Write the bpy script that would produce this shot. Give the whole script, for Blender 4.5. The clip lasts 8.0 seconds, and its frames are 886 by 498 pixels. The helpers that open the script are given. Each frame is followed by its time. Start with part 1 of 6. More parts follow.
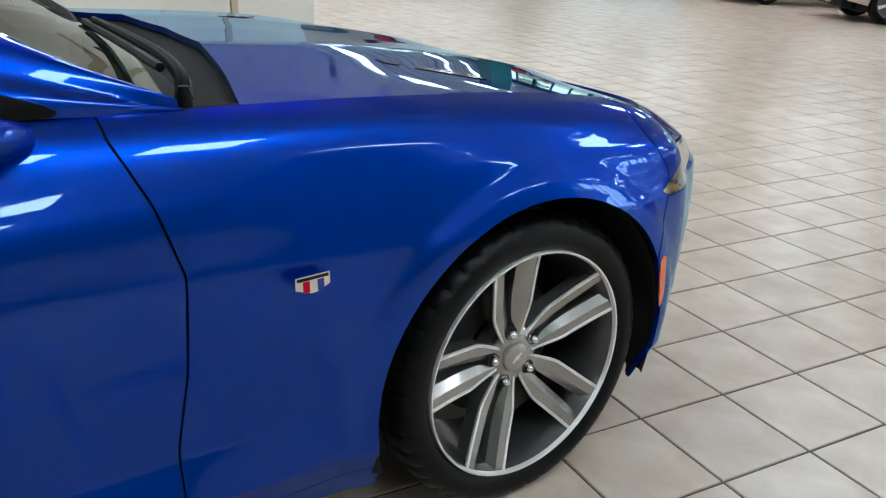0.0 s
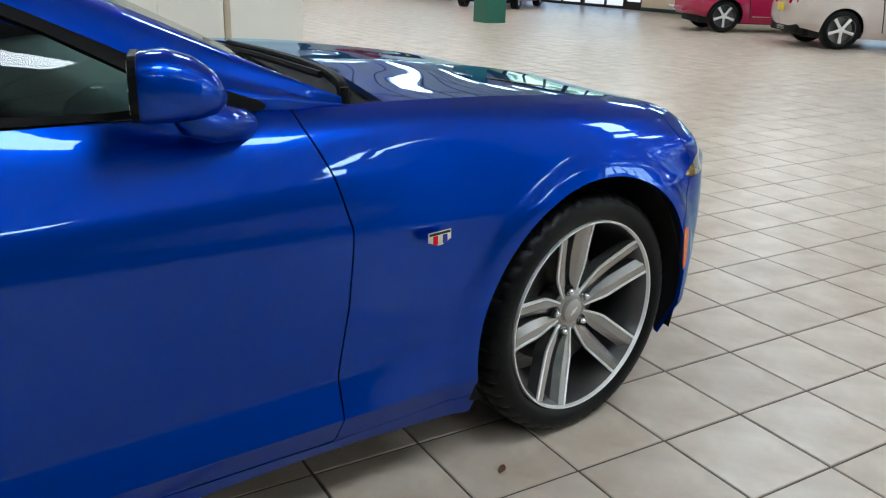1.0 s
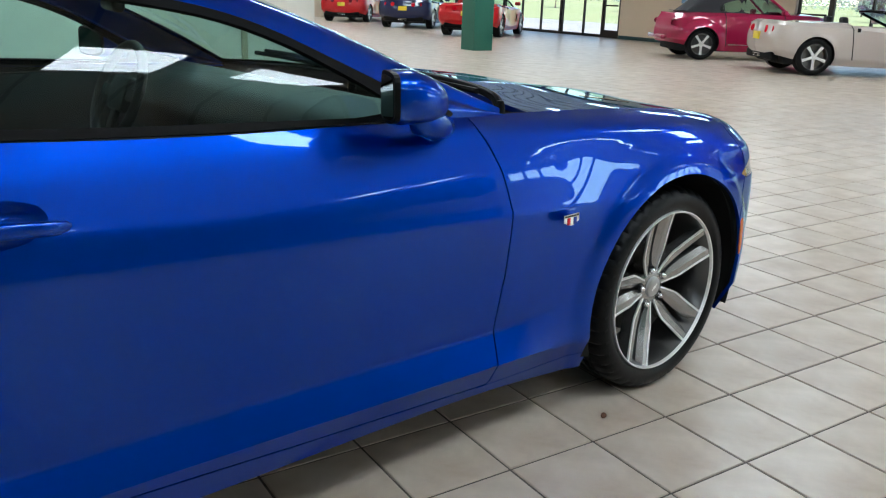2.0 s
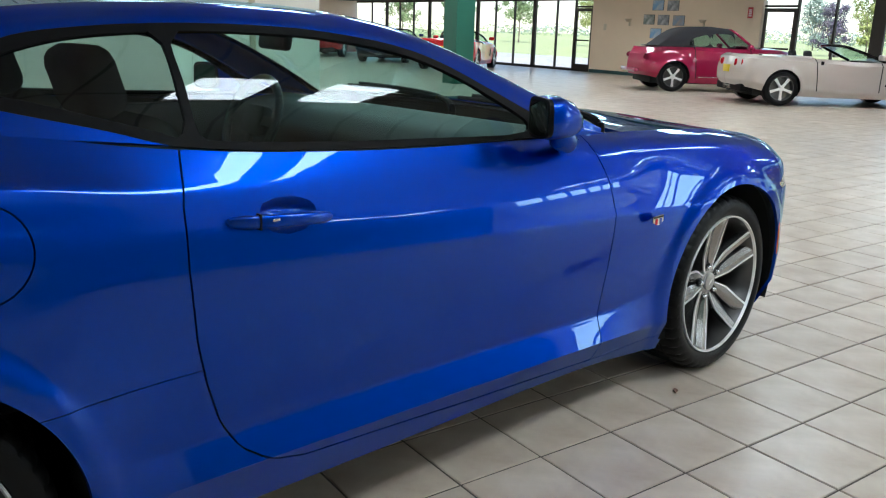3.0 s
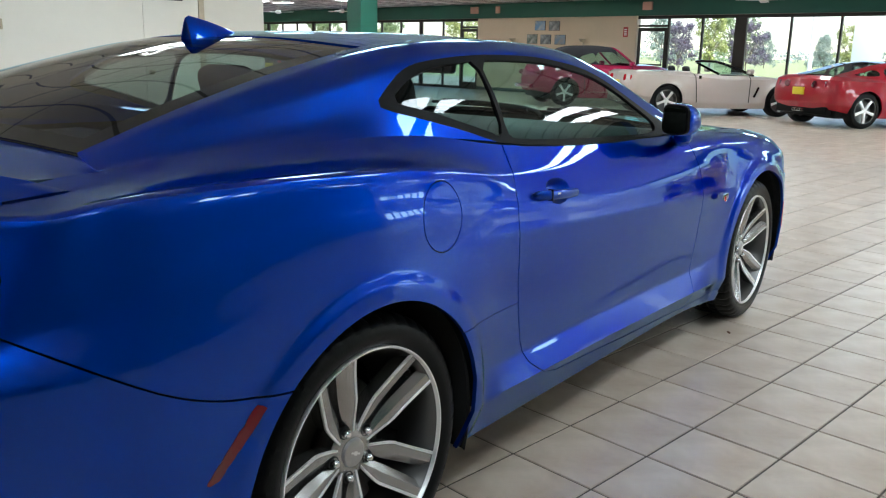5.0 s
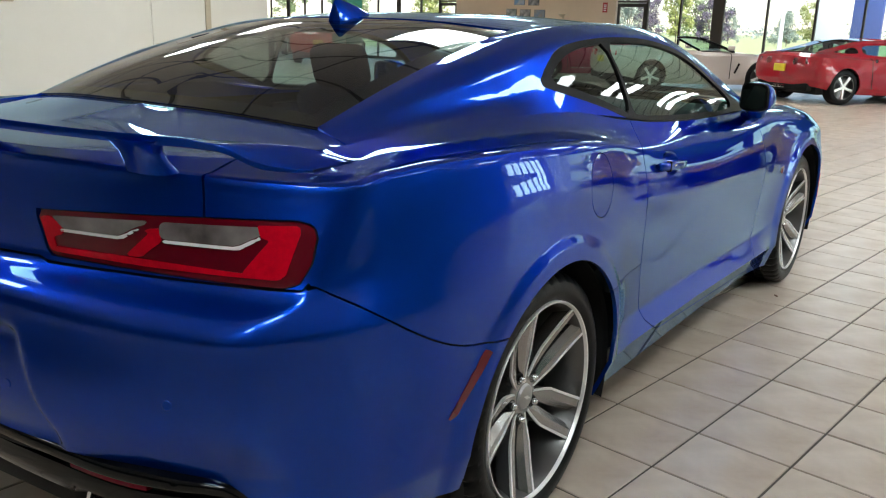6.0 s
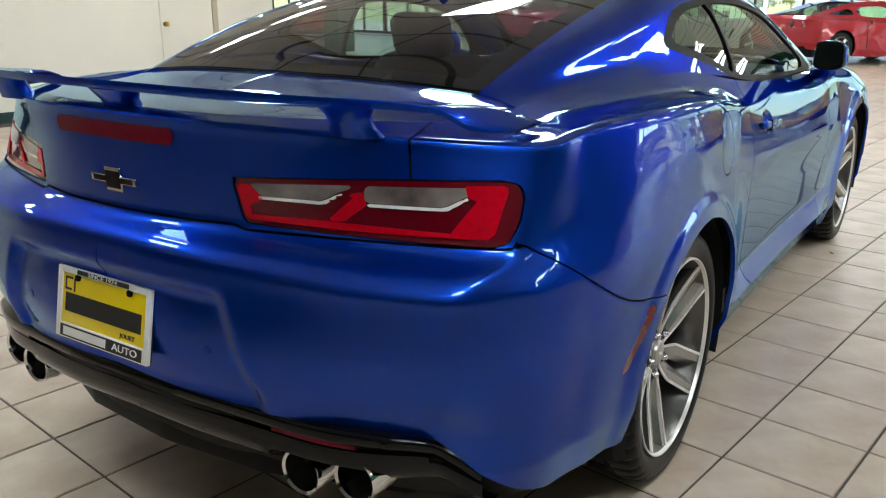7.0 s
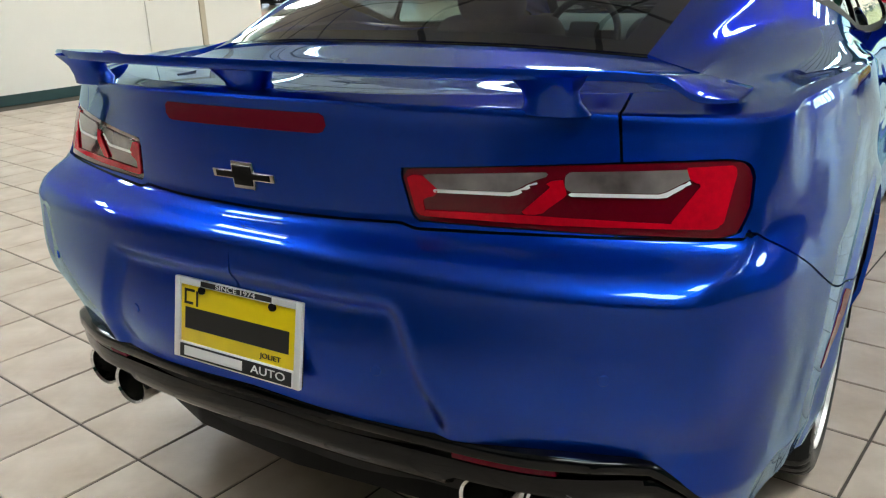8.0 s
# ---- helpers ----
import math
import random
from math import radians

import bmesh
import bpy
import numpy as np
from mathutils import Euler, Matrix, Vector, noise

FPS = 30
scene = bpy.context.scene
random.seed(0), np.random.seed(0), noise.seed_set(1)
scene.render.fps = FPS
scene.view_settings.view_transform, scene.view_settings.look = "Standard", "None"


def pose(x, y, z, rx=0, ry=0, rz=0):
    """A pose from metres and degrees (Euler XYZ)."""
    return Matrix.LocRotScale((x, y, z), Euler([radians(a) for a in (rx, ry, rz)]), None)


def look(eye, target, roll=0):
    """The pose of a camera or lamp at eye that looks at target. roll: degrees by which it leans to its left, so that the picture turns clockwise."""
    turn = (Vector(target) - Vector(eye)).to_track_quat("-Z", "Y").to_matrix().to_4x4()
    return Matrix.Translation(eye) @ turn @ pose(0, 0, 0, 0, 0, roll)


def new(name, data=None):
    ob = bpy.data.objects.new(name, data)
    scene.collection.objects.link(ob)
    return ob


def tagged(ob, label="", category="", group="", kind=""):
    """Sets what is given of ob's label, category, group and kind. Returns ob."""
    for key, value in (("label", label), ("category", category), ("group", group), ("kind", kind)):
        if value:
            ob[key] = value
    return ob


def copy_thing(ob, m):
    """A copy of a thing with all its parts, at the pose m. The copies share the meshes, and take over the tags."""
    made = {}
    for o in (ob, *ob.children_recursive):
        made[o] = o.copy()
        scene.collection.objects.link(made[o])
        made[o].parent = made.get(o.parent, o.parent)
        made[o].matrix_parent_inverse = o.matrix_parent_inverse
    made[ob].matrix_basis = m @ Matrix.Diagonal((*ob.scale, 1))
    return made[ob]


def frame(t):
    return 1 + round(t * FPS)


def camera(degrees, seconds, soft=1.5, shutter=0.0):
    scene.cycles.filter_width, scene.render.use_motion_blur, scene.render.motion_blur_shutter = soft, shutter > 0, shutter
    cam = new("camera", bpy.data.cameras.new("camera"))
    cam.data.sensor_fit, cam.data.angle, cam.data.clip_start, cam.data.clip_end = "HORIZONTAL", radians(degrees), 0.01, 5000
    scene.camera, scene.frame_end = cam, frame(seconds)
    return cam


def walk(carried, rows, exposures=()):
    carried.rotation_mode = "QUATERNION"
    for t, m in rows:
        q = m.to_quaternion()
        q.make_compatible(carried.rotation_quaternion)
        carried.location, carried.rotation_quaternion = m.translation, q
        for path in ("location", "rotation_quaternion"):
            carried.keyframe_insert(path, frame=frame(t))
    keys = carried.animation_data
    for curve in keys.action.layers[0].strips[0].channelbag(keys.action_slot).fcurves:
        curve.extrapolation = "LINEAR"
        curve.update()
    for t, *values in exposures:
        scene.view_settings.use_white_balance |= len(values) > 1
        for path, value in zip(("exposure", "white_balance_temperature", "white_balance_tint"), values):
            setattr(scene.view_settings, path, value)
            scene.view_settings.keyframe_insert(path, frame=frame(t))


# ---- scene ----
cam = camera(56.4, 8.0, 1.2, 0.0)
PATH = [
    (0, (-1.137, -2.1, 1.262), (-0.027, -0.605, 0.531), 2.4),
    (0.5, (-1.359, -2.211, 1.261), (-0.213, -0.726, 0.569), 2.0),
    (1, (-1.632, -2.288, 1.263), (-0.44, -0.822, 0.605), 1.8),
    (1.5, (-1.96, -2.342, 1.279), (-0.733, -0.892, 0.653), 1.6),
    (2, (-2.274, -2.381, 1.282), (-1.018, -0.943, 0.686), 1.9),
    (2.2, (-2.405, -2.406, 1.287), (-1.139, -0.97, 0.707), 1.7),
    (3.3, (-3.119, -2.394, 1.29), (-1.753, -1.022, 0.789), 1.9),
    (3.5, (-3.248, -2.384, 1.294), (-1.858, -1.032, 0.802), 1.9),
    (4, (-3.587, -2.318, 1.294), (-2.133, -1.029, 0.823), 2.0),
    (4.2, (-3.71, -2.275, 1.298), (-2.232, -1.012, 0.829), 1.9),
    (5.3, (-4.307, -2.034, 1.29), (-2.737, -0.891, 0.811), 1.4),
    (5.5, (-4.414, -1.962, 1.302), (-2.836, -0.837, 0.806), 1.8),
    (6, (-4.635, -1.827, 1.307), (-3.044, -0.733, 0.782), 1.6),
    (6.5, (-4.795, -1.711, 1.286), (-3.2, -0.637, 0.736), 1.0),
    (7, (-4.895, -1.511, 1.28), (-3.295, -0.463, 0.697), 0.2),
    (7.5, (-4.944, -1.298, 1.275), (-3.342, -0.271, 0.659), -1.1),
    (8, (-4.906, -1.059, 1.267), (-3.294, -0.076, 0.606), -1.9),
]
walk(cam, [(t, look(eye, target, roll)) for t, eye, target, roll in PATH],
     exposures=[(0, 0.90, 6200, 10), (2, 0.92, 6150, 9), (4, 1.00, 6150, 8), (5.5, 1.02, 6400, 9.5), (6.5, 1.09, 6850, 11), (8, 1.37, 6750, 10)])

# ---- light ----
world = bpy.data.worlds.new("sky")
scene.world = world
world.use_nodes = True
_n = world.node_tree.nodes
_sky = _n.new("ShaderNodeTexSky")
_sky.sky_type, _sky.sun_disc = "NISHITA", False
_sky.air_density, _sky.dust_density, _sky.ozone_density = 1.0, 0.3, 2.5
_sky.sun_elevation, _sky.sun_rotation = radians(48), radians(225)
world.node_tree.links.new(_sky.outputs[0], _n["Background"].inputs[0])
_n["Background"].inputs[1].default_value = 0.15
sun = new("sun", bpy.data.lights.new("sun", "SUN"))
sun.data.energy, sun.data.angle, sun.data.color = 5.0, radians(0.6), (1.0, 0.95, 0.88)
sun.matrix_world = pose(0, 0, 20, 42, 0, -45)

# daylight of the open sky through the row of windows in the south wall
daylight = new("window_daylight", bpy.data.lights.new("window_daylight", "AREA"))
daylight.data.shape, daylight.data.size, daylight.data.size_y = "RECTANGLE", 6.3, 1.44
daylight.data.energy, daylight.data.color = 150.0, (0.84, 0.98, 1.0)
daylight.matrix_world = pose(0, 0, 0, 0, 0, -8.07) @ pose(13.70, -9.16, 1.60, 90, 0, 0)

# ---- materials ----
def mat(name, colour, rough=0.5, metal=0.0, coat=0.0, grain=0.0, scale=20.0, bump=0.0, bump_scale=60.0, spec=0.5,
        second=None, second_scale=3.0, second_mix=0.5, vary=0.0, emit=None, strength=0.0, rough_vary=0.0, coat_rough=0.03):
    """A principled material with two scales of noise in its colour, some in its gloss, and a fine relief."""
    m = bpy.data.materials.new(name)
    m.use_nodes = True
    nt = m.node_tree
    nd, ln = nt.nodes, nt.links
    b = nd["Principled BSDF"]
    b.inputs["Base Color"].default_value = (*colour, 1)
    b.inputs["Roughness"].default_value = rough
    b.inputs["Metallic"].default_value = metal
    b.inputs["Coat Weight"].default_value = coat
    b.inputs["Coat Roughness"].default_value = coat_rough
    b.inputs["Specular IOR Level"].default_value = spec
    co = nd.new("ShaderNodeTexCoord")
    link = None
    if second:
        n1 = nd.new("ShaderNodeTexNoise")
        n1.inputs["Scale"].default_value, n1.inputs["Detail"].default_value = second_scale, 6
        ln.new(co.outputs["Object"], n1.inputs["Vector"])
        ramp = nd.new("ShaderNodeMapRange")
        ramp.inputs[1].default_value, ramp.inputs[2].default_value = 0.35, 0.7
        ramp.inputs[4].default_value = second_mix
        ln.new(n1.outputs["Fac"], ramp.inputs[0])
        mx = nd.new("ShaderNodeMix")
        mx.data_type = "RGBA"
        mx.inputs[6].default_value, mx.inputs[7].default_value = (*colour, 1), (*second, 1)
        ln.new(ramp.outputs[0], mx.inputs[0])
        link = mx.outputs[2]
    if grain or vary:
        hsv = nd.new("ShaderNodeHueSaturation")
        hsv.inputs["Color"].default_value = (*colour, 1)
        if link:
            ln.new(link, hsv.inputs["Color"])
        n2 = nd.new("ShaderNodeTexNoise")
        n2.inputs["Scale"].default_value, n2.inputs["Detail"].default_value = scale, 5
        ln.new(co.outputs["Object"], n2.inputs["Vector"])
        r2 = nd.new("ShaderNodeMapRange")
        r2.inputs[3].default_value, r2.inputs[4].default_value = 1 - grain, 1 + grain
        ln.new(n2.outputs["Fac"], r2.inputs[0])
        out = r2.outputs[0]
        if vary:
            info = nd.new("ShaderNodeObjectInfo")
            isl = nd.new("ShaderNodeNewGeometry")
            add = nd.new("ShaderNodeMath")
            ln.new(info.outputs["Random"], add.inputs[0])
            ln.new(isl.outputs["Random Per Island"], add.inputs[1])
            fr = nd.new("ShaderNodeMath")
            fr.operation = "FRACT"
            ln.new(add.outputs[0], fr.inputs[0])
            r3 = nd.new("ShaderNodeMapRange")
            r3.inputs[3].default_value, r3.inputs[4].default_value = 1 - vary, 1 + vary
            ln.new(fr.outputs[0], r3.inputs[0])
            mul = nd.new("ShaderNodeMath")
            mul.operation = "MULTIPLY"
            ln.new(out, mul.inputs[0])
            ln.new(r3.outputs[0], mul.inputs[1])
            out = mul.outputs[0]
        ln.new(out, hsv.inputs["Value"])
        link = hsv.outputs[0]
    if link:
        ln.new(link, b.inputs["Base Color"])
    if rough_vary:
        n4 = nd.new("ShaderNodeTexNoise")
        n4.inputs["Scale"].default_value, n4.inputs["Detail"].default_value = 6, 6
        ln.new(co.outputs["Object"], n4.inputs["Vector"])
        r4 = nd.new("ShaderNodeMapRange")
        r4.inputs[3].default_value, r4.inputs[4].default_value = max(rough - rough_vary, 0.02), rough + rough_vary
        ln.new(n4.outputs["Fac"], r4.inputs[0])
        ln.new(r4.outputs[0], b.inputs["Roughness"])
    if bump:
        n3 = nd.new("ShaderNodeTexNoise")
        n3.inputs["Scale"].default_value, n3.inputs["Detail"].default_value = bump_scale, 3
        ln.new(co.outputs["Object"], n3.inputs["Vector"])
        bp = nd.new("ShaderNodeBump")
        bp.inputs["Strength"].default_value, bp.inputs["Distance"].default_value = bump, 0.002
        ln.new(n3.outputs["Fac"], bp.inputs["Height"])
        ln.new(bp.outputs[0], b.inputs["Normal"])
    if emit:
        b.inputs["Emission Color"].default_value = (*emit, 1)
        b.inputs["Emission Strength"].default_value = strength
    return m


def paint(name, colour, metal=0.55, rough=0.35, flake=0.25):
    """Metallic car paint under clear coat, with fine flake."""
    m = mat(name, colour, rough=rough, metal=metal, coat=1.0, grain=flake, scale=900, coat_rough=0.015, spec=0.1)
    return m


def glass(name, tint, rough=0.0):
    """Thin tinted glass: part mirror by angle, the rest let through with a tint."""
    m = bpy.data.materials.new(name)
    m.use_nodes = True
    nd, ln = m.node_tree.nodes, m.node_tree.links
    nd.remove(nd["Principled BSDF"])
    tr, gl, mx, lw, pw, fr = (nd.new("ShaderNode" + k) for k in ("BsdfTransparent", "BsdfGlossy", "MixShader", "LayerWeight", "Math", "MapRange"))
    tr.inputs[0].default_value = (*tint, 1)
    gl.inputs["Roughness"].default_value = rough
    lw.inputs[0].default_value = 0.5
    pw.operation, pw.inputs[1].default_value = "POWER", 5
    fr.inputs[3].default_value = 0.045
    ln.new(lw.outputs["Facing"], pw.inputs[0])
    ln.new(pw.outputs[0], fr.inputs[0])
    ln.new(fr.outputs[0], mx.inputs[0])
    ln.new(tr.outputs[0], mx.inputs[1])
    ln.new(gl.outputs[0], mx.inputs[2])
    ln.new(mx.outputs[0], nd["Material Output"].inputs[0])
    return m


def lacquer(m, tint, ior, rough, flat):
    """Metallic car paint: a coloured flake layer, part glossy and part flat, under a clear mirror coat that grows with the angle."""
    nd, ln = m.node_tree.nodes, m.node_tree.links
    hue = nd["Principled BSDF"].inputs["Base Color"].links[0].from_socket
    nd.remove(nd["Principled BSDF"])
    fl, fine_fl, flakes, df, under, gl, mx, lw, pw, fr = (nd.new("ShaderNode" + k) for k in ("BsdfMetallic", "BsdfMetallic", "MixShader", "BsdfDiffuse", "MixShader", "BsdfGlossy", "MixShader", "LayerWeight", "Math", "MapRange"))
    for k in (fl, fine_fl):
        k.fresnel_type = "F82"
        k.inputs["Edge Tint"].default_value = (0.0, 0.08, 0.10, 1)
    fl.inputs["Roughness"].default_value = rough
    fine_fl.inputs["Roughness"].default_value = rough * .6
    flakes.inputs[0].default_value = .12
    under.inputs[0].default_value = flat
    for k in (fl, fine_fl):
        ln.new(hue, k.inputs["Base Color"])
    ln.new(hue, df.inputs["Color"])
    ln.new(fl.outputs[0], flakes.inputs[1])
    ln.new(fine_fl.outputs[0], flakes.inputs[2])
    ln.new(flakes.outputs[0], under.inputs[1])
    ln.new(df.outputs[0], under.inputs[2])
    gl.inputs["Color"].default_value = (*tint, 1)
    gl.inputs["Roughness"].default_value = 0.012
    lw.inputs[0].default_value = 0.5
    pw.operation, pw.inputs[1].default_value = "POWER", 4.2
    fr.inputs[3].default_value = ((ior - 1) / (ior + 1)) ** 2
    ln.new(lw.outputs["Facing"], pw.inputs[0])
    ln.new(pw.outputs[0], fr.inputs[0])
    ln.new(fr.outputs[0], mx.inputs[0])
    ln.new(under.outputs[0], mx.inputs[1])
    ln.new(gl.outputs[0], mx.inputs[2])
    ln.new(mx.outputs[0], nd["Material Output"].inputs[0])
    return m


BLUE = lacquer(paint("deep_blue_metallic_paint", (0.0001, 0.042, 0.420), 0.9, 0.4, 0.3), (0.60, 0.86, 1.0), 1.49, 0.39, 0.08)
BLACK_GLOSS = mat("gloss_black_plastic", (0.004, 0.004, 0.0045), 0.09, spec=0.3, rough_vary=0.03)
BLACK_SATIN = mat("satin_black_plastic", (0.008, 0.0078, 0.008), 0.42, spec=0.06, grain=0.15, scale=200, bump=0.15, bump_scale=500)
BLACK_DEEP = mat("unlit_black_lining", (0.006, 0.006, 0.006), 0.9, grain=0.2, scale=60)
RUBBER = mat("tyre_rubber", (0.0045, 0.0045, 0.005), 0.40, grain=0.25, scale=80, bump=0.25, bump_scale=300, second=(0.008, 0.0078, 0.0075), second_scale=9, spec=0.15)
ALLOY_CUT = mat("machined_alloy", (0.86, 0.85, 0.84), 0.34, metal=0.55, rough_vary=0.08, grain=0.05, scale=120)
ALLOY_GREY = mat("grey_painted_alloy", (0.37, 0.36, 0.355), 0.27, metal=0.85, coat=0.35, grain=0.12, scale=700)
ALLOY_DARK = mat("dark_grey_alloy", (0.13, 0.126, 0.123), 0.34, metal=0.85, coat=0.2, grain=0.12, scale=300)
CHROME = mat("chrome", (0.75, 0.75, 0.76), 0.07, metal=1.0, rough_vary=0.03)
STEEL = mat("brushed_steel", (0.45, 0.44, 0.43), 0.3, metal=1.0, grain=0.15, scale=90, rough_vary=0.1)
IRON = mat("cast_iron", (0.08, 0.075, 0.07), 0.55, metal=0.7, grain=0.3, scale=60, bump=0.2)
TINT = glass("tinted_window_glass", (0.64, 0.85, 0.80))
TINT_DARK = glass("dark_tinted_glass", (0.42, 0.49, 0.46))
CLEAR = glass("clear_glass", (0.95, 0.965, 0.97))
LENS_CLEAR = glass("clear_lamp_lens", (0.9, 0.9, 0.9))
RED_DEEP = mat("dark_red_lens", (0.11, 0.0008, 0.008), 0.08, spec=0.3, coat=0.8, grain=0.1, scale=40)
RED_BRIGHT = mat("bright_red_lens", (0.60, 0.002, 0.016), 0.10, spec=0.12, coat=0.15, grain=0.25, scale=90, second=(0.24, 0.001, 0.007), second_scale=7)
SMOKE = mat("smoked_lens", (0.07, 0.055, 0.052), 0.1, coat=0.5, second=(0.42, 0.37, 0.35), second_scale=9)
RED_MID = mat("red_brake_lens", (0.14, 0.0008, 0.014), 0.10, spec=0.12, coat=0.12, grain=0.1, scale=40)
WHITE_LENS = mat("white_lamp_strip", (0.85, 0.80, 0.79), 0.2, coat=1.0, grain=0.05)
LAMP_GREY = mat("headlamp_reflector", (0.34, 0.35, 0.37), 0.12, metal=0.6, coat=1.0, second=(0.012, 0.012, 0.014), second_scale=30, second_mix=1.0)
ORANGE = mat("orange_marker_lens", (0.75, 0.11, 0.012), 0.15, coat=1.0, grain=0.1, scale=200)

# ---- mesh helpers ----
ROOM = pose(0, 0, 0, 0, 0, -8.07)


def spline(keys, xs):
    """A smooth curve through rows of (parameter, values...), sampled at xs."""
    k = np.array(keys, float)
    t, v = k[:, 0], k[:, 1:]
    n = len(t)
    d = np.diff(v, axis=0) / np.diff(t)[:, None]
    m = np.zeros_like(v)
    m[0], m[-1] = d[0], d[-1]
    for i in range(1, n - 1):
        w1, w2 = t[i + 1] - t[i], t[i] - t[i - 1]
        m[i] = (d[i - 1] * w1 + d[i] * w2) / (w1 + w2)
    xs = np.asarray(xs, float)
    i = np.clip(np.searchsorted(t, xs, side="right") - 1, 0, n - 2)
    h = (t[i + 1] - t[i])[:, None]
    s = ((xs - t[i])[:, None]) / h
    return ((2 * s**3 - 3 * s**2 + 1) * v[i] + (s**3 - 2 * s**2 + s) * h * m[i]
            + (-2 * s**3 + 3 * s**2) * v[i + 1] + (s**3 - s**2) * h * m[i + 1])


def fair(keys, xs, lo, hi, soft=1.0):
    """The same curve, but with even curvature (a natural cubic) between the parameters lo and hi."""
    k = np.array(keys, float)
    t, v = k[:, 0], k[:, 1:]
    n, h = len(t), np.diff(t)
    a, r = np.eye(n), np.zeros_like(v)
    for i in range(1, n - 1):
        a[i, i - 1:i + 2] = h[i - 1], 2 * (h[i - 1] + h[i]), h[i]
        r[i] = 6 * ((v[i + 1] - v[i]) / h[i] - (v[i] - v[i - 1]) / h[i - 1])
    c = np.linalg.solve(a, r)
    xs = np.asarray(xs, float)
    i = np.clip(np.searchsorted(t, xs, side="right") - 1, 0, n - 2)
    g, p, q = h[i][:, None], (xs - t[i])[:, None], (t[i + 1] - xs)[:, None]
    even = c[i] * q**3 / (6 * g) + c[i + 1] * p**3 / (6 * g) + (v[i] / g - c[i] * g / 6) * q + (v[i + 1] / g - c[i + 1] * g / 6) * p
    w = np.interp(xs, [lo - soft, lo, hi, hi + soft], [0, 1, 1, 0])[:, None]
    return w * even + (1 - w) * spline(keys, xs)


def across(lines, counts, creases):
    """Fills between feature lines (arrays of n points each), smoothly but for the creases; counts: steps per gap."""
    lines = np.array(lines)
    rows, groups, start = [], [], 0
    for i in range(1, len(lines)):
        if i in creases or i == len(lines) - 1:
            groups.append((start, i))
            start = i
    for a, b in groups:
        p = lines[a:b + 1]
        h = np.maximum(np.linalg.norm(np.diff(p, axis=0), axis=2), 1e-5)[..., None]
        d = np.diff(p, axis=0) / h
        m = np.concatenate([d[:1], (d[:-1] * h[1:] + d[1:] * h[:-1]) / (h[:-1] + h[1:]), d[-1:]])
        for k in range(b - a):
            for q in range(counts[a + k]):
                u = q / counts[a + k]
                rows.append((2 * u**3 - 3 * u**2 + 1) * p[k] + (u**3 - 2 * u**2 + u) * h[k] * m[k] + (3 * u**2 - 2 * u**3) * p[k + 1] + (u**3 - u**2) * h[k] * m[k + 1])
    rows.append(lines[-1])
    return np.array(rows)


def grid_mesh(g, flip=False):
    """Vertices and quads of a grid of points (rows, columns, 3)."""
    a, b = g.shape[:2]
    i = np.arange(a * b).reshape(a, b)
    q = np.stack([i[:-1, :-1], i[:-1, 1:], i[1:, 1:], i[1:, :-1]], -1).reshape(-1, 4)
    if not flip:
        q = q[:, ::-1]
    return g.reshape(-1, 3), [tuple(r) for r in q]


def clip(verts, faces, field):
    """Keeps the part of a surface where field(points) is positive, cut exactly along its zero line."""
    verts = np.asarray(verts, float)
    f = np.asarray(field(verts), float)
    out, made, cut, where, faces2 = [], {}, {}, [], []

    def keep(i):
        if i not in made:
            made[i] = len(where)
            where.append(verts[i])
        return made[i]

    def mid(i, j):
        k = (min(i, j), max(i, j))
        if k not in cut:
            s = f[i] / (f[i] - f[j])
            cut[k] = len(where)
            where.append(verts[i] + s * (verts[j] - verts[i]))
        return cut[k]

    for face in faces:
        s = [f[i] > 0 for i in face]
        if all(s):
            faces2.append(tuple(keep(i) for i in face))
        elif any(s):
            poly = []
            for n, i in enumerate(face):
                j = face[(n + 1) % len(face)]
                if f[i] > 0:
                    poly.append(keep(i))
                if (f[i] > 0) != (f[j] > 0):
                    poly.append(mid(i, j))
            if len(poly) > 2:
                faces2.append(tuple(poly))
    return (np.array(where) if where else np.zeros((0, 3))), faces2


def from_polygon(poly, axes=(0, 2)):
    """A field: the signed distance to a closed outline in two of the axes, positive inside."""
    p = np.array(poly, float)
    q = np.roll(p, -1, axis=0)

    def field(v):
        u = np.asarray(v)[:, list(axes)]
        best = np.full(len(u), 1e9)
        inside = np.zeros(len(u), bool)
        for a, b in zip(p, q):
            e = b - a
            s = np.clip(((u - a) @ e) / (e @ e + 1e-12), 0, 1)
            best = np.minimum(best, np.hypot(*(u - a - s[:, None] * e).T))
            hit = ((a[1] > u[:, 1]) != (b[1] > u[:, 1])) & (u[:, 0] < (b[0] - a[0]) * (u[:, 1] - a[1]) / (b[1] - a[1] + 1e-12) + a[0])
            inside ^= hit
        return np.where(inside, best, -best)

    return field


def smooth_poly(pts, n=6):
    """A closed outline, rounded by a smooth curve through its points."""
    p = np.array(list(pts) + [pts[0]], float)
    ext = np.vstack([p[-2], p, p[1]])
    out = []
    for i in range(1, len(ext) - 2):
        p0, p1, p2, p3 = ext[i - 1], ext[i], ext[i + 1], ext[i + 2]
        for k in range(n):
            t = k / n
            out.append(0.5 * (2 * p1 + (p2 - p0) * t + (2 * p0 - 5 * p1 + 4 * p2 - p3) * t * t + (3 * p1 - p0 - 3 * p2 + p3) * t**3))
    return np.array(out)


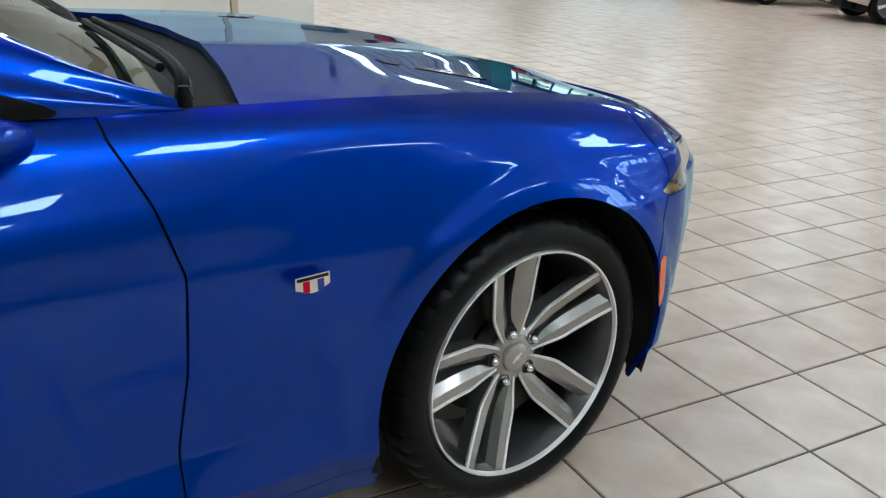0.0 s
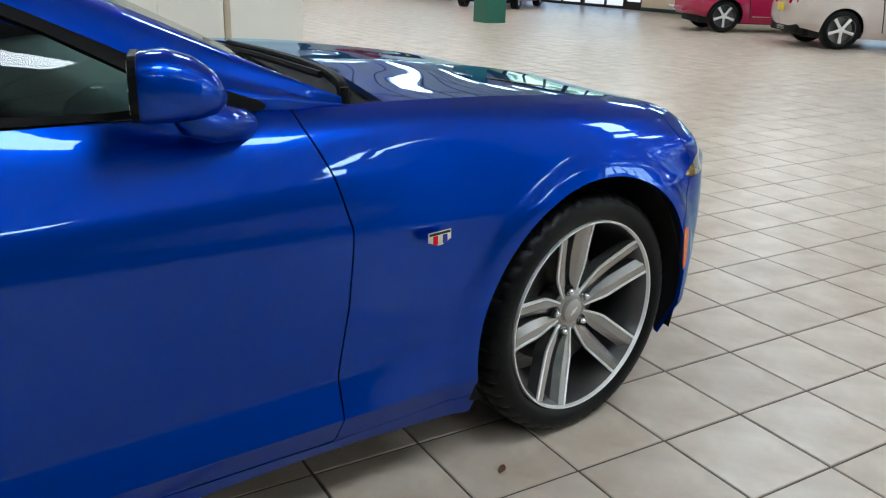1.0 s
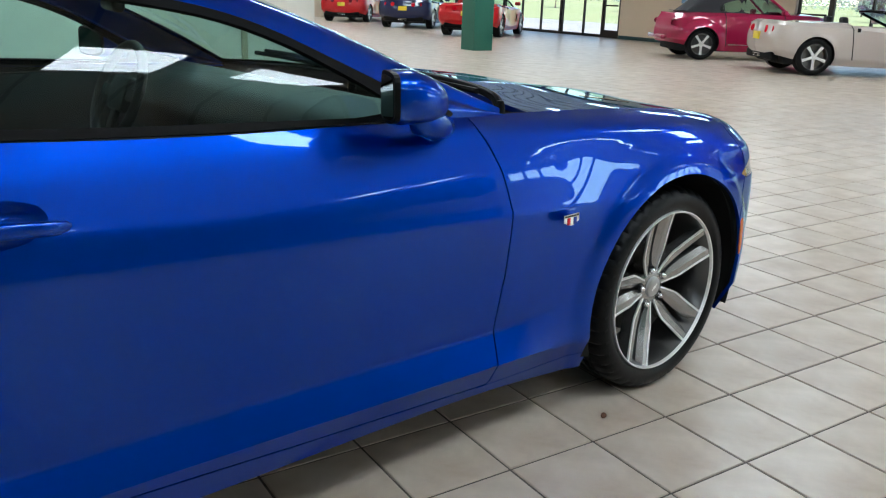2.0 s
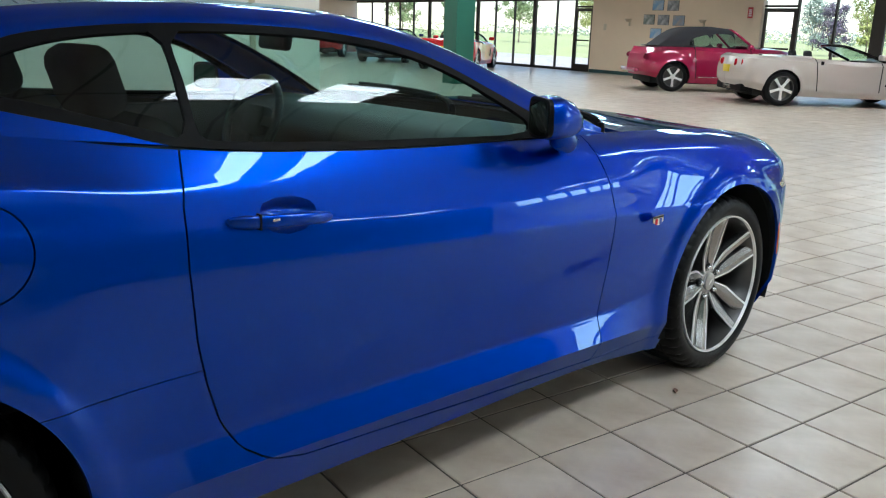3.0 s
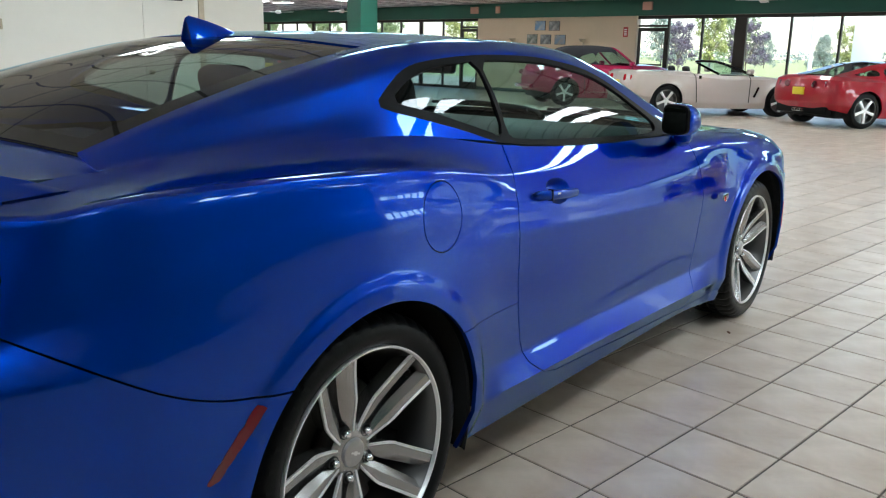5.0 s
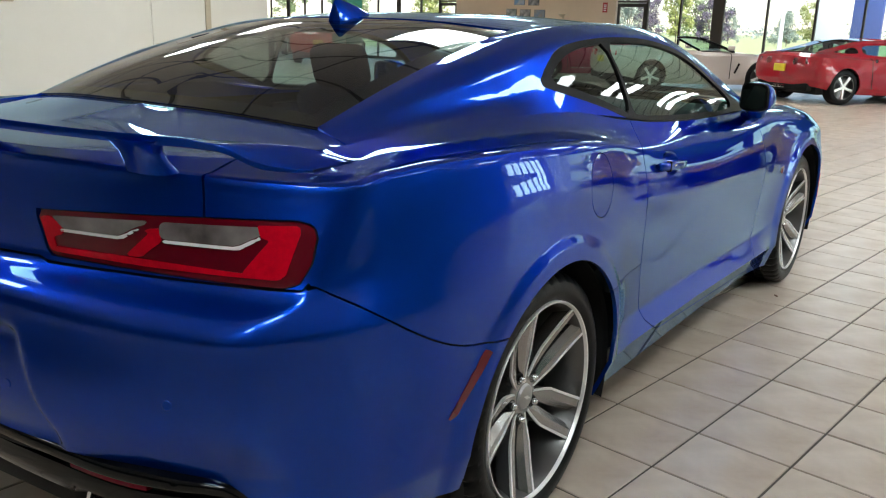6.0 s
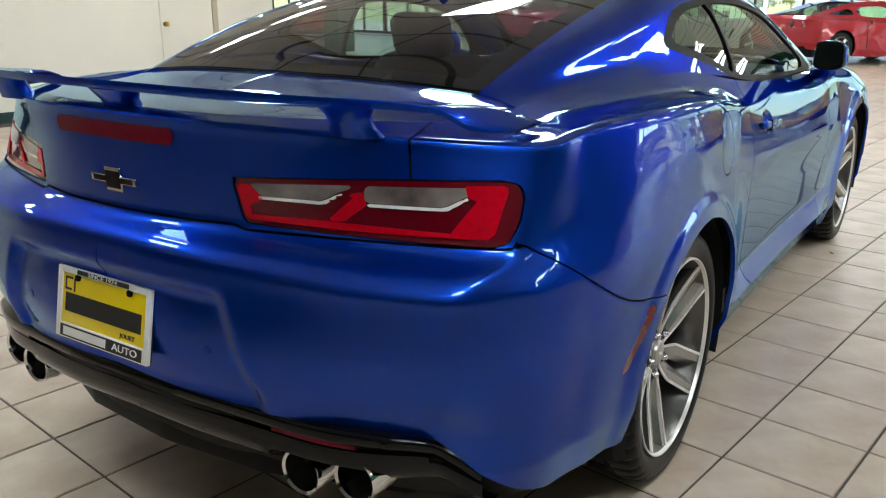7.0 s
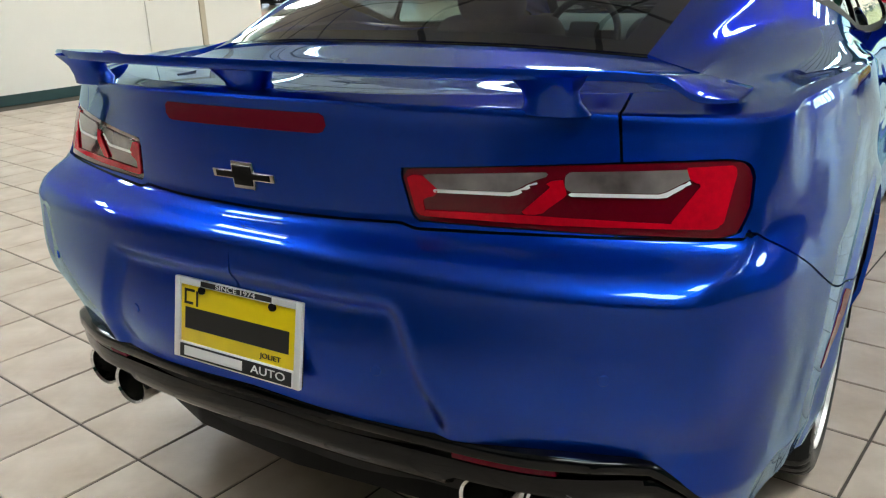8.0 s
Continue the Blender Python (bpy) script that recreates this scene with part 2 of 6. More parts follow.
def curve_pts(pts, n=6):
    """An open smooth curve through some points."""
    p = np.array(pts, float)
    return spline(np.c_[np.arange(len(p)), p], np.linspace(0, len(p) - 1, (len(p) - 1) * n + 1))


def data_of(name, verts, faces, material, smooth=True, angle=35.0):
    me = bpy.data.meshes.new(name)
    me.from_pydata([tuple(map(float, v)) for v in verts], [], [tuple(int(i) for i in f) for f in faces])
    me.validate()
    bm = bmesh.new()
    bm.from_mesh(me)
    bmesh.ops.remove_doubles(bm, verts=bm.verts, dist=1e-5)
    bm.to_mesh(me)
    bm.free()
    shade(me, smooth, angle)
    me.materials.append(material)
    return me


def shade(me, smooth=True, angle=35.0):
    me.polygons.foreach_set("use_smooth", [smooth] * len(me.polygons))
    if smooth:
        me.set_sharp_from_angle(angle=radians(angle))


def thicken(verts, faces, depth, toward):
    """Gives the rim of a surface a turned-in flange of that depth, towards the given directions (one for each vertex)."""
    count = {}
    for f in faces:
        for n, i in enumerate(f):
            j = f[(n + 1) % len(f)]
            count[(min(i, j), max(i, j))] = count.get((min(i, j), max(i, j)), 0) + 1
    verts, faces = list(map(tuple, verts)), list(faces)
    made = {}

    def inner(i):
        if i not in made:
            made[i] = len(verts)
            verts.append(tuple(np.array(verts[i]) + depth * toward[i]))
        return made[i]

    for f in list(faces):
        for n, i in enumerate(f):
            j = f[(n + 1) % len(f)]
            if count[(min(i, j), max(i, j))] == 1:
                faces.append((j, i, inner(i), inner(j)))
    return np.array(verts), faces


def inward(verts, faces):
    """Directions into the body at each vertex, from the faces' normals."""
    v = np.asarray(verts, float)
    nrm = np.zeros_like(v)
    for f in faces:
        a, b, c = v[f[0]], v[f[1]], v[f[2]]
        k = np.cross(b - a, c - a)
        for i in f:
            nrm[i] += k
    ln = np.linalg.norm(nrm, axis=1, keepdims=True)
    return -nrm / np.maximum(ln, 1e-12)


def weld(verts, faces, tol=1e-4):
    """Joins vertices that lie at the same place."""
    key, new_i, out = {}, [], []
    for v in np.asarray(verts):
        k = tuple(np.round(v / tol).astype(int))
        if k not in key:
            key[k] = len(out)
            out.append(v)
        new_i.append(key[k])
    got = []
    for f in faces:
        g = []
        for i in f:
            if new_i[i] not in g:
                g.append(new_i[i])
        if len(g) > 2:
            got.append(tuple(g))
    return np.array(out), got


def place(ob, parent=None, label="", m=None):
    if parent is not None:
        ob.parent = parent
    if m is not None:
        ob.matrix_basis = m
    if label:
        ob["label"] = label
    return ob


def part(name, bm, material, parent=None, label="", smooth=True, angle=35.0, m=None):
    """One mesh object out of a bmesh, under a thing or a part."""
    me = bpy.data.meshes.new(name)
    bm.to_mesh(me)
    bm.free()
    shade(me, smooth, angle)
    me.materials.append(material)
    return place(new(name, me), parent, label, m)


def surface(name, verts, faces, material, parent=None, label="", depth=0.0, angle=35.0, m=None):
    if len(faces) == 0:
        return None
    if depth:
        verts, faces = thicken(verts, faces, depth, inward(verts, faces))
    return place(new(name, data_of(name, verts, faces, material, True, angle)), parent, label, m)


def box(x0, y0, z0, x1, y1, z1, bevel=0.0, seg=2):
    bm = bmesh.new()
    bmesh.ops.create_cube(bm, size=1, matrix=Matrix.LocRotScale(((x0 + x1) / 2, (y0 + y1) / 2, (z0 + z1) / 2), None,
                                                               (abs(x1 - x0), abs(y1 - y0), abs(z1 - z0))))
    if bevel:
        bmesh.ops.bevel(bm, geom=bm.edges[:], offset=bevel, segments=seg, affect="EDGES", profile=0.5)
    return bm


def join(*bms):
    """Several bmeshes made into the first one."""
    first = bms[0]
    for b in bms[1:]:
        me = bpy.data.meshes.new("tmp")
        b.to_mesh(me)
        b.free()
        first.from_mesh(me)
        bpy.data.meshes.remove(me)
    return first


def moved(bm, m):
    bmesh.ops.transform(bm, matrix=m, verts=bm.verts)
    return bm


def lathe(profile, n=48, axis="y"):
    """A turned shape about the y axis from rows of (radius, y)."""
    bm = bmesh.new()
    rings = []
    for r, y in profile:
        if r < 1e-6:
            rings.append([bm.verts.new((0, y, 0))])
        else:
            rings.append([bm.verts.new((r * math.cos(2 * math.pi * k / n), y, r * math.sin(2 * math.pi * k / n))) for k in range(n)])
    for a, b in zip(rings[:-1], rings[1:]):
        for k in range(n):
            if len(a) == 1 and len(b) == 1:
                continue
            if len(a) == 1:
                bm.faces.new((a[0], b[k], b[(k + 1) % n]))
            elif len(b) == 1:
                bm.faces.new((a[k], b[0], a[(k + 1) % n]))
            else:
                bm.faces.new((a[k], b[k], b[(k + 1) % n], a[(k + 1) % n]))
    bmesh.ops.recalc_face_normals(bm, faces=bm.faces)
    if axis == "z":
        bmesh.ops.transform(bm, matrix=pose(0, 0, 0, 90), verts=bm.verts)
    if axis == "x":
        bmesh.ops.transform(bm, matrix=pose(0, 0, 0, 0, 0, -90), verts=bm.verts)
    return bm


def prism(outline, lo, hi, axis="y", bevel=0.0):
    """A flat outline drawn out between two values along an axis. The outline is in the two other axes, in order."""
    bm = bmesh.new()
    put = {"x": lambda a, b, h: (h, a, b), "y": lambda a, b, h: (a, h, b), "z": lambda a, b, h: (a, b, h)}[axis]
    lows = [bm.verts.new(put(float(a), float(b), lo)) for a, b in outline]
    highs = [bm.verts.new(put(float(a), float(b), hi)) for a, b in outline]
    bm.faces.new(lows)
    bm.faces.new(highs[::-1])
    for i in range(len(lows)):
        j = (i + 1) % len(lows)
        bm.faces.new((lows[j], lows[i], highs[i], highs[j]))
    bmesh.ops.recalc_face_normals(bm, faces=bm.faces)
    if bevel:
        bmesh.ops.bevel(bm, geom=bm.edges[:], offset=bevel, segments=2, affect="EDGES", profile=0.5)
    return bm


def tube(pts, radius, n=8, close=True):
    """A round bar along points; radius may be one number or one for each point."""
    p = [Vector(q) for q in pts]
    rs = radius if hasattr(radius, "__len__") else [radius] * len(p)
    bm = bmesh.new()
    rings = []
    for i, q in enumerate(p):
        d = (p[min(i + 1, len(p) - 1)] - p[max(i - 1, 0)]).normalized()
        side = d.cross(Vector((0, 0, 1)))
        if side.length < 1e-3:
            side = d.cross(Vector((0, 1, 0)))
        side.normalize()
        up = side.cross(d)
        rings.append([bm.verts.new(q + rs[i] * (math.cos(2 * math.pi * k / n) * side + math.sin(2 * math.pi * k / n) * up)) for k in range(n)])
    for a, b in zip(rings[:-1], rings[1:]):
        for k in range(n):
            bm.faces.new((a[k], a[(k + 1) % n], b[(k + 1) % n], b[k]))
    if close:
        bm.faces.new(rings[0][::-1])
        bm.faces.new(rings[-1])
    bmesh.ops.recalc_face_normals(bm, faces=bm.faces)
    return bm


def thing(name, label, category, m=None, group="", kind=""):
    """An empty that carries the parts of one thing."""
    e = new(name)
    e.empty_display_size = 0.1
    if m is not None:
        e.matrix_basis = m
    return tagged(e, label, category, group, kind)

# ---- the showroom ----
TILE_MAT = mat("glazed_floor_tile", (0.615, 0.522, 0.437), 0.32, grain=0.12, scale=14, second=(0.44, 0.335, 0.25), second_scale=5, second_mix=0.8, vary=0.055, rough_vary=0.08, bump=0.05, bump_scale=25)

GROUT = mat("brown_grout", (0.10, 0.082, 0.068), 0.9, grain=0.35, scale=30, bump=0.4, bump_scale=200)
WHITE_WALL = mat("off_white_wall_paint", (0.80, 0.77, 0.70), 0.6, grain=0.03, scale=4, bump=0.08, bump_scale=250, second=(0.77, 0.74, 0.67), second_scale=1.2)
CREAM_WALL = mat("cream_wall_paint", (0.70, 0.56, 0.40), 0.6, grain=0.03, scale=4, bump=0.08, bump_scale=250, second=(0.66, 0.52, 0.37), second_scale=1.2)
GREEN_TRIM = mat("green_painted_board", (0.012, 0.115, 0.075), 0.45, grain=0.06, scale=5, bump=0.05, second=(0.010, 0.10, 0.066), second_scale=1.5)
TEAL_BASE = mat("dark_green_skirting", (0.016, 0.055, 0.055), 0.4, grain=0.1, scale=8)
CEIL_TILE = mat("white_ceiling_tile", (0.78, 0.77, 0.74), 0.9, grain=0.05, scale=120, bump=0.4, bump_scale=300)
CEIL_BAR = mat("ceiling_grid_bar", (0.16, 0.16, 0.155), 0.5, grain=0.05)
BRONZE = mat("dark_bronze_frame", (0.035, 0.028, 0.022), 0.4, metal=0.5, grain=0.1, scale=30)
DOOR_WHITE = mat("white_door_paint", (0.79, 0.76, 0.69), 0.45, grain=0.02, scale=5, bump=0.04)
STRIP = mat("beige_corner_strip", (0.50, 0.43, 0.31), 0.5, grain=0.05, scale=20)
LAMP_PANEL = mat("light_diffuser", (0.9, 0.9, 0.9), 0.5, emit=(0.84, 0.95, 1.0), strength=12.0)
BRASS = mat("brass", (0.55, 0.38, 0.12), 0.25, metal=1.0, grain=0.1)
GRASS = mat("sunlit_lawn", (0.34, 0.39, 0.17), 0.9, grain=0.3, scale=3, second=(0.46, 0.47, 0.27), second_scale=0.3)
ASPHALT = mat("pale_concrete_drive", (0.42, 0.41, 0.39), 0.9, grain=0.15, scale=4)

PITCH, TX, TY = 0.3114, 0.3087, -1.0790
EAST, NORTH, SOUTH, WEST, CEIL = 17.4, 33.0, -9.0, -15.0, 2.82
OFFICE_Y, OFFICE_X = 7.0, 2.40


def structure(name, bm, material, label, smooth=False, parent=None):
    ob = part(name, bm, material, parent, smooth=smooth, m=None if parent else ROOM)
    if parent is None:
        tagged(ob, label, name.split("_")[0], kind="structure")
    return ob


floor = structure("floor", box(WEST, SOUTH, -0.20, EAST, NORTH, -0.004), GROUT, "square beige glazed tiles with dark brown grout joints")

# the office block that juts into the hall
wall_office = structure("wall_office", join(box(WEST, OFFICE_Y, 0, OFFICE_X, OFFICE_Y + 0.14, CEIL), box(OFFICE_X - 0.14, OFFICE_Y + 0.14, 0, OFFICE_X, NORTH, CEIL)),
                        WHITE_WALL, "off-white painted partition wall of an office")
baseboard = structure("baseboard", join(box(WEST, OFFICE_Y - 0.012, 0.001, 0.70, OFFICE_Y - 0.001, 0.11, 0.003), box(1.53, OFFICE_Y - 0.012, 0.001, OFFICE_X + 0.012, OFFICE_Y - 0.001, 0.11, 0.003),
                                        box(OFFICE_X + 0.001, OFFICE_Y, 0.001, OFFICE_X + 0.012, NORTH, 0.11, 0.003)),
                      TEAL_BASE, "dark green skirting board along the white wall")
door_1 = tagged(new("door_1"), "plain white closed door with a small brass knob", "door", kind="structure")
door_1.matrix_basis = ROOM
part("door_leaf", box(0.745, OFFICE_Y - 0.018, 0.01, 1.455, OFFICE_Y - 0.002, 2.05, 0.004), DOOR_WHITE, door_1)
part("door_casing", join(box(1.462, OFFICE_Y - 0.026, 0, 1.535, OFFICE_Y - 0.002, 2.12, 0.004), box(0.70, OFFICE_Y - 0.008, 2.055, 1.535, OFFICE_Y - 0.002, 2.12, 0.002)), STRIP, door_1, "beige wooden door casing")
part("door_handle", moved(lathe([(0.0, -0.075), (0.018, -0.073), (0.028, -0.06), (0.024, -0.045), (0.011, -0.036), (0.011, -0.02), (0.03, -0.018), (0.03, 0)], 20), pose(0.80, OFFICE_Y - 0.018, 0.965)), BRASS, door_1, "round brass knob")

# east side: cream wall, glazed doors and window bays under a green fascia
wall_east = structure("wall_east", join(box(EAST, 10.95, 0, EAST + 0.2, 17.2, CEIL), box(EAST, SOUTH, 2.36, EAST + 0.2, 10.95, CEIL), box(EAST, 17.2, 2.36, EAST + 0.2, NORTH, CEIL)),
                      CREAM_WALL, "cream painted wall between glazed entrances")
skirt_east = structure("baseboard_east", box(EAST - 0.014, 10.97, 0.001, EAST - 0.001, 17.18, 0.11, 0.003), TEAL_BASE, "dark skirting along the cream wall")
fascia = structure("trim_fascia", join(box(EAST - 0.10, SOUTH, 2.36, EAST - 0.002, NORTH, CEIL - 0.002, 0.004), box(OFFICE_X + 0.002, NORTH - 0.1, 2.36, EAST - 0.1, NORTH - 0.002, CEIL - 0.002, 0.004)),
                   GREEN_TRIM, "deep green painted fascia band above the windows")


def glazing(name, y0, y1, marks, label, door=None):
    """A bay of shop windows in the east wall: frame, mullions and panes, and a glazed door if there is one."""
    w = tagged(new(name), label, "window", kind="structure")
    w.matrix_basis = ROOM
    x = EAST + 0.05
    bars = [box(x, y0, 0.0, x + 0.06, y1, 0.09, 0.003), box(x, y0, 2.27, x + 0.06, y1, 2.36, 0.003)]
    part("window_frame", join(*bars), BRONZE, w, smooth=False)
    for y, wide in marks:
        part("mullion", box(x - 0.01, y - wide / 2, 0.09, x + 0.07, y + wide / 2, 2.27, 0.004), BRONZE, w, smooth=False)
    edges = sorted([y0, y1] + [y for y, _ in marks])
    for a, b in zip(edges[:-1], edges[1:]):
        if door and door[0] - 0.05 < (a + b) / 2 < door[1] + 0.05:
            leaf = part("door_frame", join(box(x - 0.005, a + 0.03, 0.02, x + 0.045, a + 0.11, 2.03, 0.004), box(x - 0.005, b - 0.11, 0.02, x + 0.045, b - 0.03, 2.03, 0.004),
                                           box(x - 0.005, a + 0.11, 0.02, x + 0.045, b - 0.11, 0.24, 0.004), box(x - 0.005, a + 0.11, 1.93, x + 0.045, b - 0.11, 2.03, 0.004),
                                           box(x - 0.012, a + 0.03, 2.05, x + 0.05, b - 0.03, 2.11, 0.004), box(x - 0.05, a + 0.12, 0.98, x - 0.02, b - 0.12, 1.03, 0.006)), BRONZE, w, "glazed door with a push bar", smooth=False)
        p = part("pane", box(x + 0.02, a + 0.02, 0.09, x + 0.028, b - 0.02, 2.27), CLEAR, w, smooth=False)
        p.visible_shadow = False
    return w


glazing("window_1", -6.5, 10.95, [(9.95, 0.06), (8.92, 0.05), (7.82, 0.32), (6.5, 0.05), (5.28, 0.05), (4.15, 0.05), (3.0, 0.3), (1.9, 0.05), (0.8, 0.05), (-0.3, 0.3), (-1.4, 0.05), (-2.5, 0.05), (-3.6, 0.3), (-5.0, 0.05)],
        "bronze-framed floor-to-ceiling shop windows beside a glazed door", (9.95, 10.95))
glazing("window_2", 17.2, 32.8, [(18.05, 0.06), (18.95, 0.05), (20.1, 0.16), (21.2, 0.05), (22.3, 0.05), (23.4, 0.16), (24.5, 0.05), (25.6, 0.05), (26.7, 0.16), (27.9, 0.05), (29.0, 0.05), (30.1, 0.16), (31.4, 0.05)],
        "bronze-framed shop windows and a glazed exit door", (17.2, 18.05))

wall_north = structure("wall_north", box(OFFICE_X, NORTH, 0, EAST + 0.2, NORTH + 0.2, CEIL), CREAM_WALL, "cream end wall of the hall")
# walls out of view, coloured dark so the blue paint mirrors less light
wall_west = structure("wall_west", box(WEST - 0.2, SOUTH - 0.2, 0, WEST, OFFICE_Y + 0.14, CEIL), GREEN_TRIM, "unseen end wall, made dark green to darken the coupe's reflections")
wall_southwest = structure("wall_southwest", box(WEST, SOUTH - 0.2, 0, 9.8, SOUTH, CEIL), GREEN_TRIM, "unseen side wall, made dark green to darken reflections on the haunch")
# also out of view; its white is chosen to lift the blue reflections
wall_south = structure("wall_south", join(box(9.8, SOUTH - 0.2, 0, 10.5, SOUTH, CEIL), box(10.5, SOUTH - 0.2, 2.36, EAST + 0.2, SOUTH, CEIL), box(10.5, SOUTH - 0.2, 0, EAST + 0.2, SOUTH, 0.85),
                                          box(16.9, SOUTH - 0.2, 0.85, EAST + 0.2, SOUTH, 2.36), box(EAST, SOUTH, 0, EAST + 0.2, -6.5, 2.36)), WHITE_WALL, "unseen wall round a row of shop windows, off-white to brighten reflections")


def south_windows(name, x0, x1, count):
    """A row of tall shop windows in the south wall."""
    w = tagged(new(name), "row of tall dark-framed shop windows", "window", kind="structure")
    w.matrix_basis = ROOM
    part("window_frame", join(box(x0, SOUTH - 0.12, 0.85, x1, SOUTH - 0.05, 0.93), box(x0, SOUTH - 0.12, 2.28, x1, SOUTH - 0.05, 2.36)), BRONZE, w, smooth=False)
    step = (x1 - x0 - 0.1) / count
    for i in range(count + 1):
        x = x0 + 0.05 + i * step
        part("mullion", box(x - 0.04, SOUTH - 0.13, 0.93, x + 0.04, SOUTH - 0.04, 2.28), BRONZE, w, smooth=False)
        if i < count:
            p = part("pane", box(x + 0.03, SOUTH - 0.09, 0.93, x + step - 0.03, SOUTH - 0.082, 2.28), CLEAR, w, smooth=False)
            p.visible_shadow = False


south_windows("window_3", 10.5, 16.9, 6)

column = structure("column", box(9.1, 13.25, 0, 9.62, 13.77, CEIL - 0.001, 0.006), GREEN_TRIM, "square deep green painted column")

# suspended ceiling: tiles, bars and recessed lights
bm = box(WEST - 0.2, SOUTH - 0.2, CEIL + 0.012, EAST + 0.2, NORTH + 0.2, CEIL + 0.2)
ceiling = structure("ceiling", bm, CEIL_TILE, "white suspended ceiling in a grid of bars")
bars = bmesh.new()
for i in range(int((EAST - WEST) / 0.61) + 1):
    x = WEST + 0.2 + i * 0.61
    bmesh.ops.create_cube(bars, size=1, matrix=Matrix.LocRotScale((x, (SOUTH + NORTH) / 2, CEIL + 0.006), None, (0.024, NORTH - SOUTH, 0.012)))
for i in range(int((NORTH - SOUTH) / 1.22) + 1):
    y = SOUTH + 0.3 + i * 1.22
    bmesh.ops.create_cube(bars, size=1, matrix=Matrix.LocRotScale(((WEST + EAST) / 2, y, CEIL + 0.005), None, (EAST - WEST, 0.024, 0.010)))
structure("trim_ceiling_bars", bars, CEIL_BAR, "thin bars of the suspended ceiling")


def ceiling_light(m):
    e = thing("ceiling_light", "recessed ceiling light with a white diffuser, lit", "light", m, "ceiling lights")
    part("frame", join(box(-0.30, -0.30, -0.006, 0.30, -0.278, 0.004), box(-0.30, 0.278, -0.006, 0.30, 0.30, 0.004), box(-0.30, -0.278, -0.006, -0.278, 0.278, 0.004), box(0.278, -0.278, -0.006, 0.30, 0.278, 0.004)), DOOR_WHITE, e, smooth=False)
    part("diffuser", box(-0.277, -0.277, -0.003, 0.277, 0.277, 0.003), LAMP_PANEL, e, smooth=False)
    return e


first_light = None
for y in (-6.11, -2.45, 1.21, 4.87, 8.53, 12.19, 15.85, 19.51, 23.17, 26.83, 30.49):
    for x in (-12.98, -8.64, -4.30, .04, 4.38, 8.72, 13.06):
        for dx in (-.51, .51):
            if (x + dx < OFFICE_X + .6 and y > OFFICE_Y - .8) or (-8 < x < -3 and y < -5) or x < -8 or not WEST + .8 < x + dx < EAST - .8:
                continue
            m = ROOM @ pose(x + dx, y, CEIL)
            if first_light is None:
                first_light = ceiling_light(m)
            else:
                copy_thing(first_light, m)

# outside
ground = structure("ground", box(-400, -400, -0.5, 500, 400, -0.25), GRASS, "sunlit lawn beyond the windows")
bm = join(box(EAST + 0.25, -60, -0.3, EAST + 13, 80, -0.1), box(-60, SOUTH - 14, -0.3, EAST + 0.25, SOUTH - 0.25, -0.1))
pavement = structure("pavement", bm, ASPHALT, "pale concrete forecourt outside the windows")

